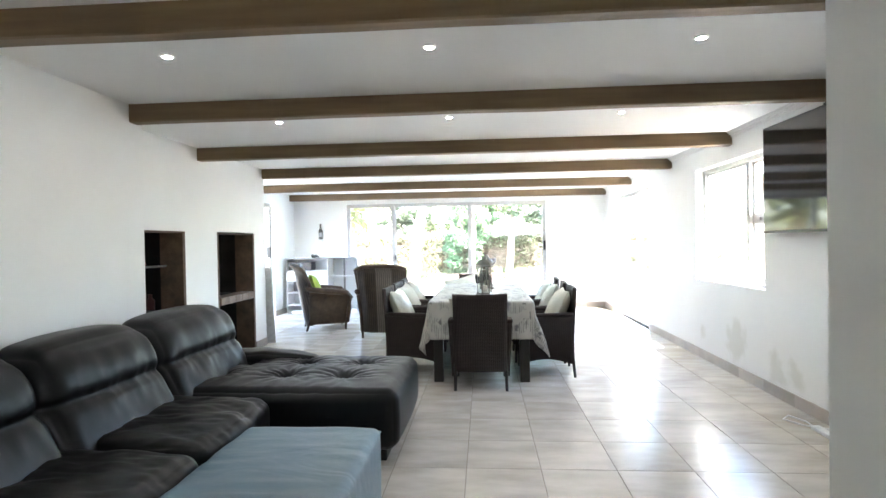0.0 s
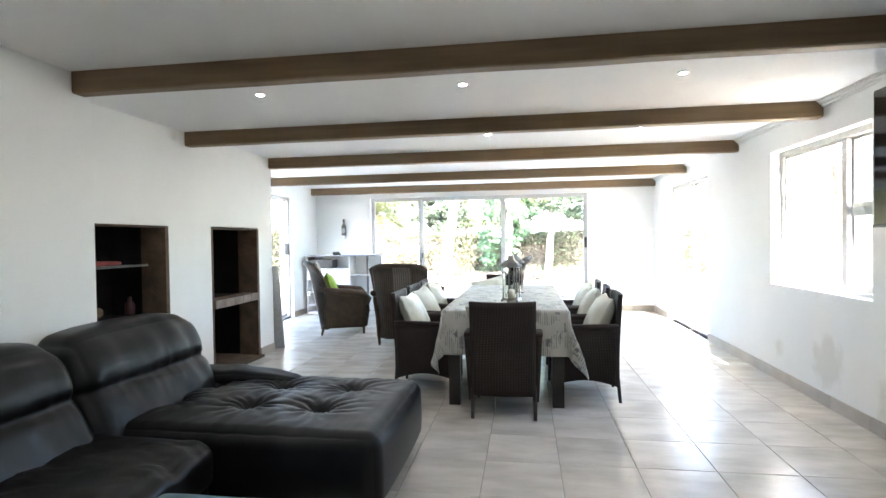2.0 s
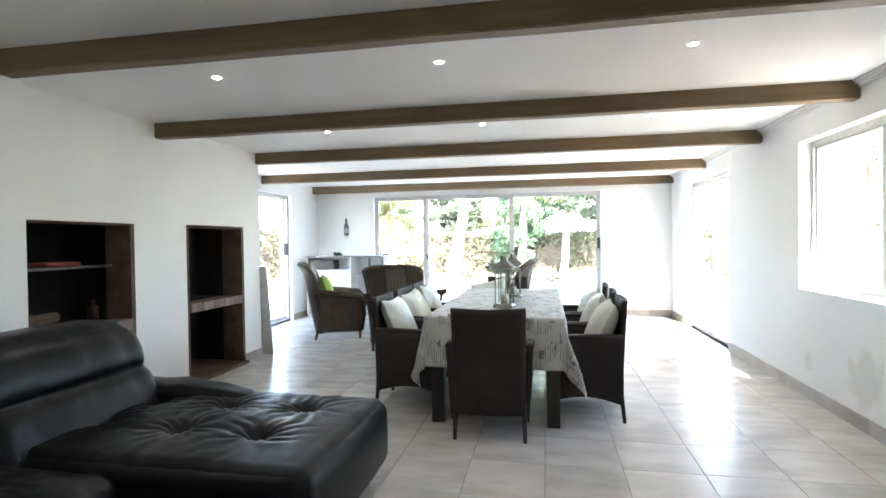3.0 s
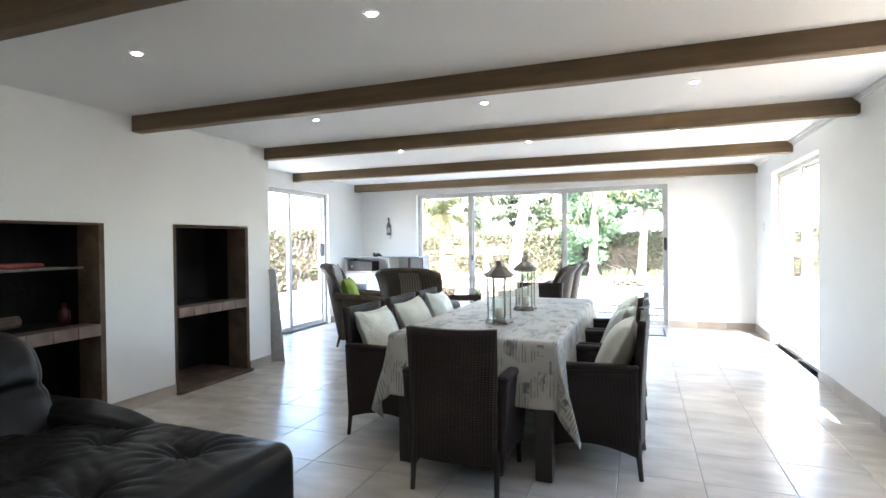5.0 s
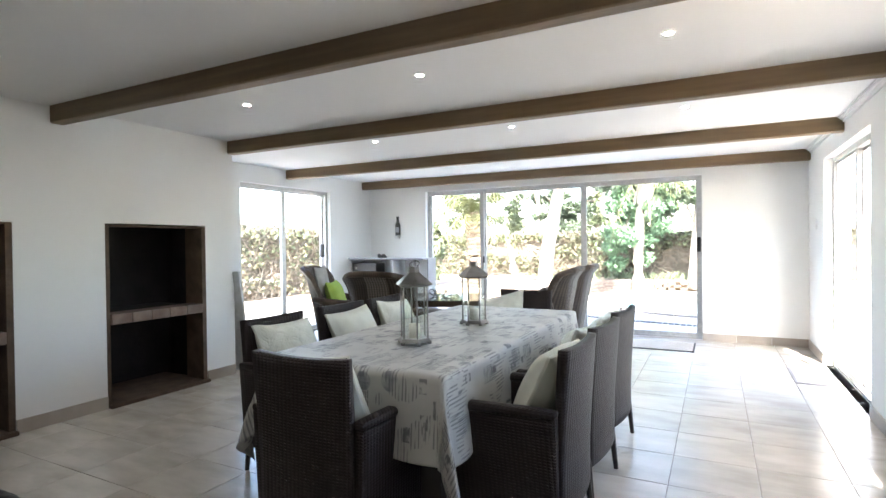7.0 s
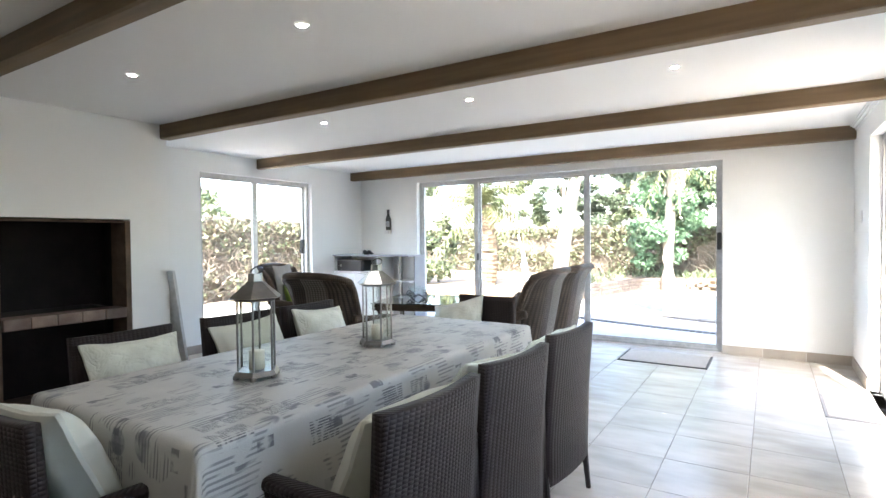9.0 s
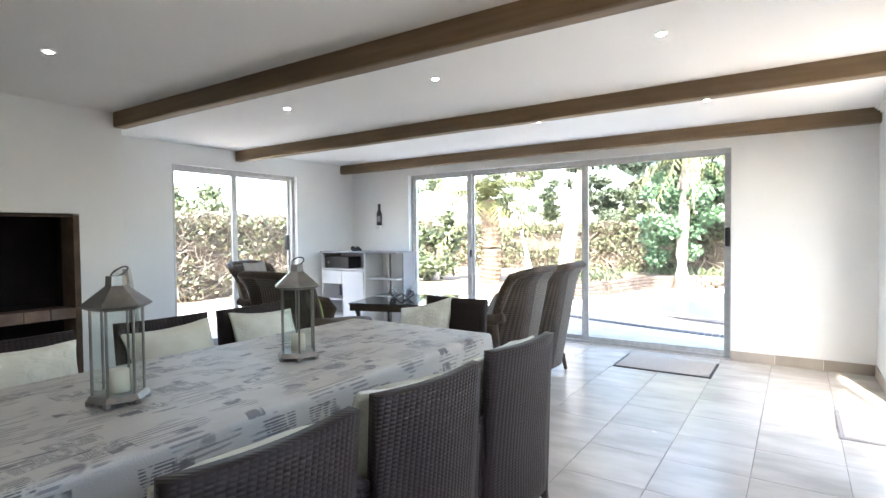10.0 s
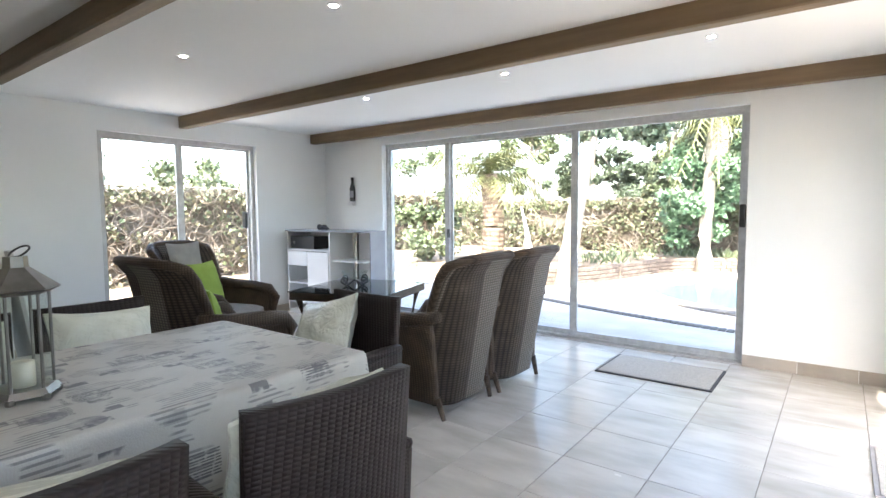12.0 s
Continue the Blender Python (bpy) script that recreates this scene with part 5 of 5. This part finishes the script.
brick_me = None
for course in range(4):
    for i in range(44):
        a = (i + 0.5 * (course % 2)) / 45
        (x, y), (x2, y2) = along(min(0.985, a)), along(min(0.985, a) + 0.01)
        ang = math.degrees(math.atan2(y2 - y, x2 - x))
        if brick_me is None:
            brick_me = part("brick", boxes((-0.085, 0.085, -0.05, 0.05, 0, 0.068), bevel=0.006, seg=1), M["brick"], bed)
            o = brick_me
        else:
            o = new("brick", brick_me.data)
            o.parent = bed
        o.matrix_basis = pose(x + rg.uniform(-0.008, 0.008), y, -0.03 + course * 0.075, 0, 0, ang + rg.uniform(-2, 2))
bm = bmesh.new()
for _ in range(700):
    p = Vector((rg.uniform(-2.2, 3.0), 0, 0))
    p.y = rg.uniform(19.35, 20.3) if p.x > -1 else rg.uniform(16.7, 20.3)
    p.z = 0.2
    leaf(bm, p, rg.uniform(0.08, 0.28), rg, 0.12, Vector((rg.gauss(0, 0.5), rg.gauss(0, 0.5), 1)).normalized())
tagged(link_bm("bed_plants", bm, M["leaf"]), "low green plants in the raised bed", "plants", kind="stuff")


# ---------------------------------------------------------------- floor tiles
def tile_mesh():
    s, e, b = 0.2135, 0.2115, 0.0025
    bm = bmesh.new()
    lo = [bm.verts.new((x * s, y * s, -0.006)) for x, y in ((-1, -1), (1, -1), (1, 1), (-1, 1))]
    mi = [bm.verts.new((x * s, y * s, -b * 0.5)) for x, y in ((-1, -1), (1, -1), (1, 1), (-1, 1))]
    hi = [bm.verts.new((x * e, y * e, 0)) for x, y in ((-1, -1), (1, -1), (1, 1), (-1, 1))]
    for k in range(4):
        bm.faces.new((lo[k], lo[(k + 1) % 4], mi[(k + 1) % 4], mi[k]))
        bm.faces.new((mi[k], mi[(k + 1) % 4], hi[(k + 1) % 4], hi[k]))
    bm.faces.new(hi)
    me = bpy.data.meshes.new("tile")
    bm.to_mesh(me)
    bm.free()
    me.materials.append(M["tile"])
    return me


floor = bpy.data.objects["floor"]
tm = tile_mesh()
PX, PY, GX, GY = 0.43, 0.43, 0.352, 4.445
count = 0
far = bmesh.new()
for j in range(-14, 17):
    for i in range(-10, 7):
        x, y = GX + (i + 0.5) * PX, GY + (j + 0.5) * PY
        if x < XA - 0.1 or x > XR + 0.15 or y > YB + 0.1 or (y < 7.6 and x < XL - 0.1):
            continue
        if 3.2 < y < 11.6 and count < 300:
            o = new("tile", tm)
            o.parent = floor
            o.location = (x, y, 0)
            count += 1
        else:
            box(far, x - 0.2135, x + 0.2135, y - 0.2135, y + 0.2135, -0.006, 0)
tagged(part("tiles", far, M["tile"], floor), "matching floor tiles of the entrance end", kind="stuff")
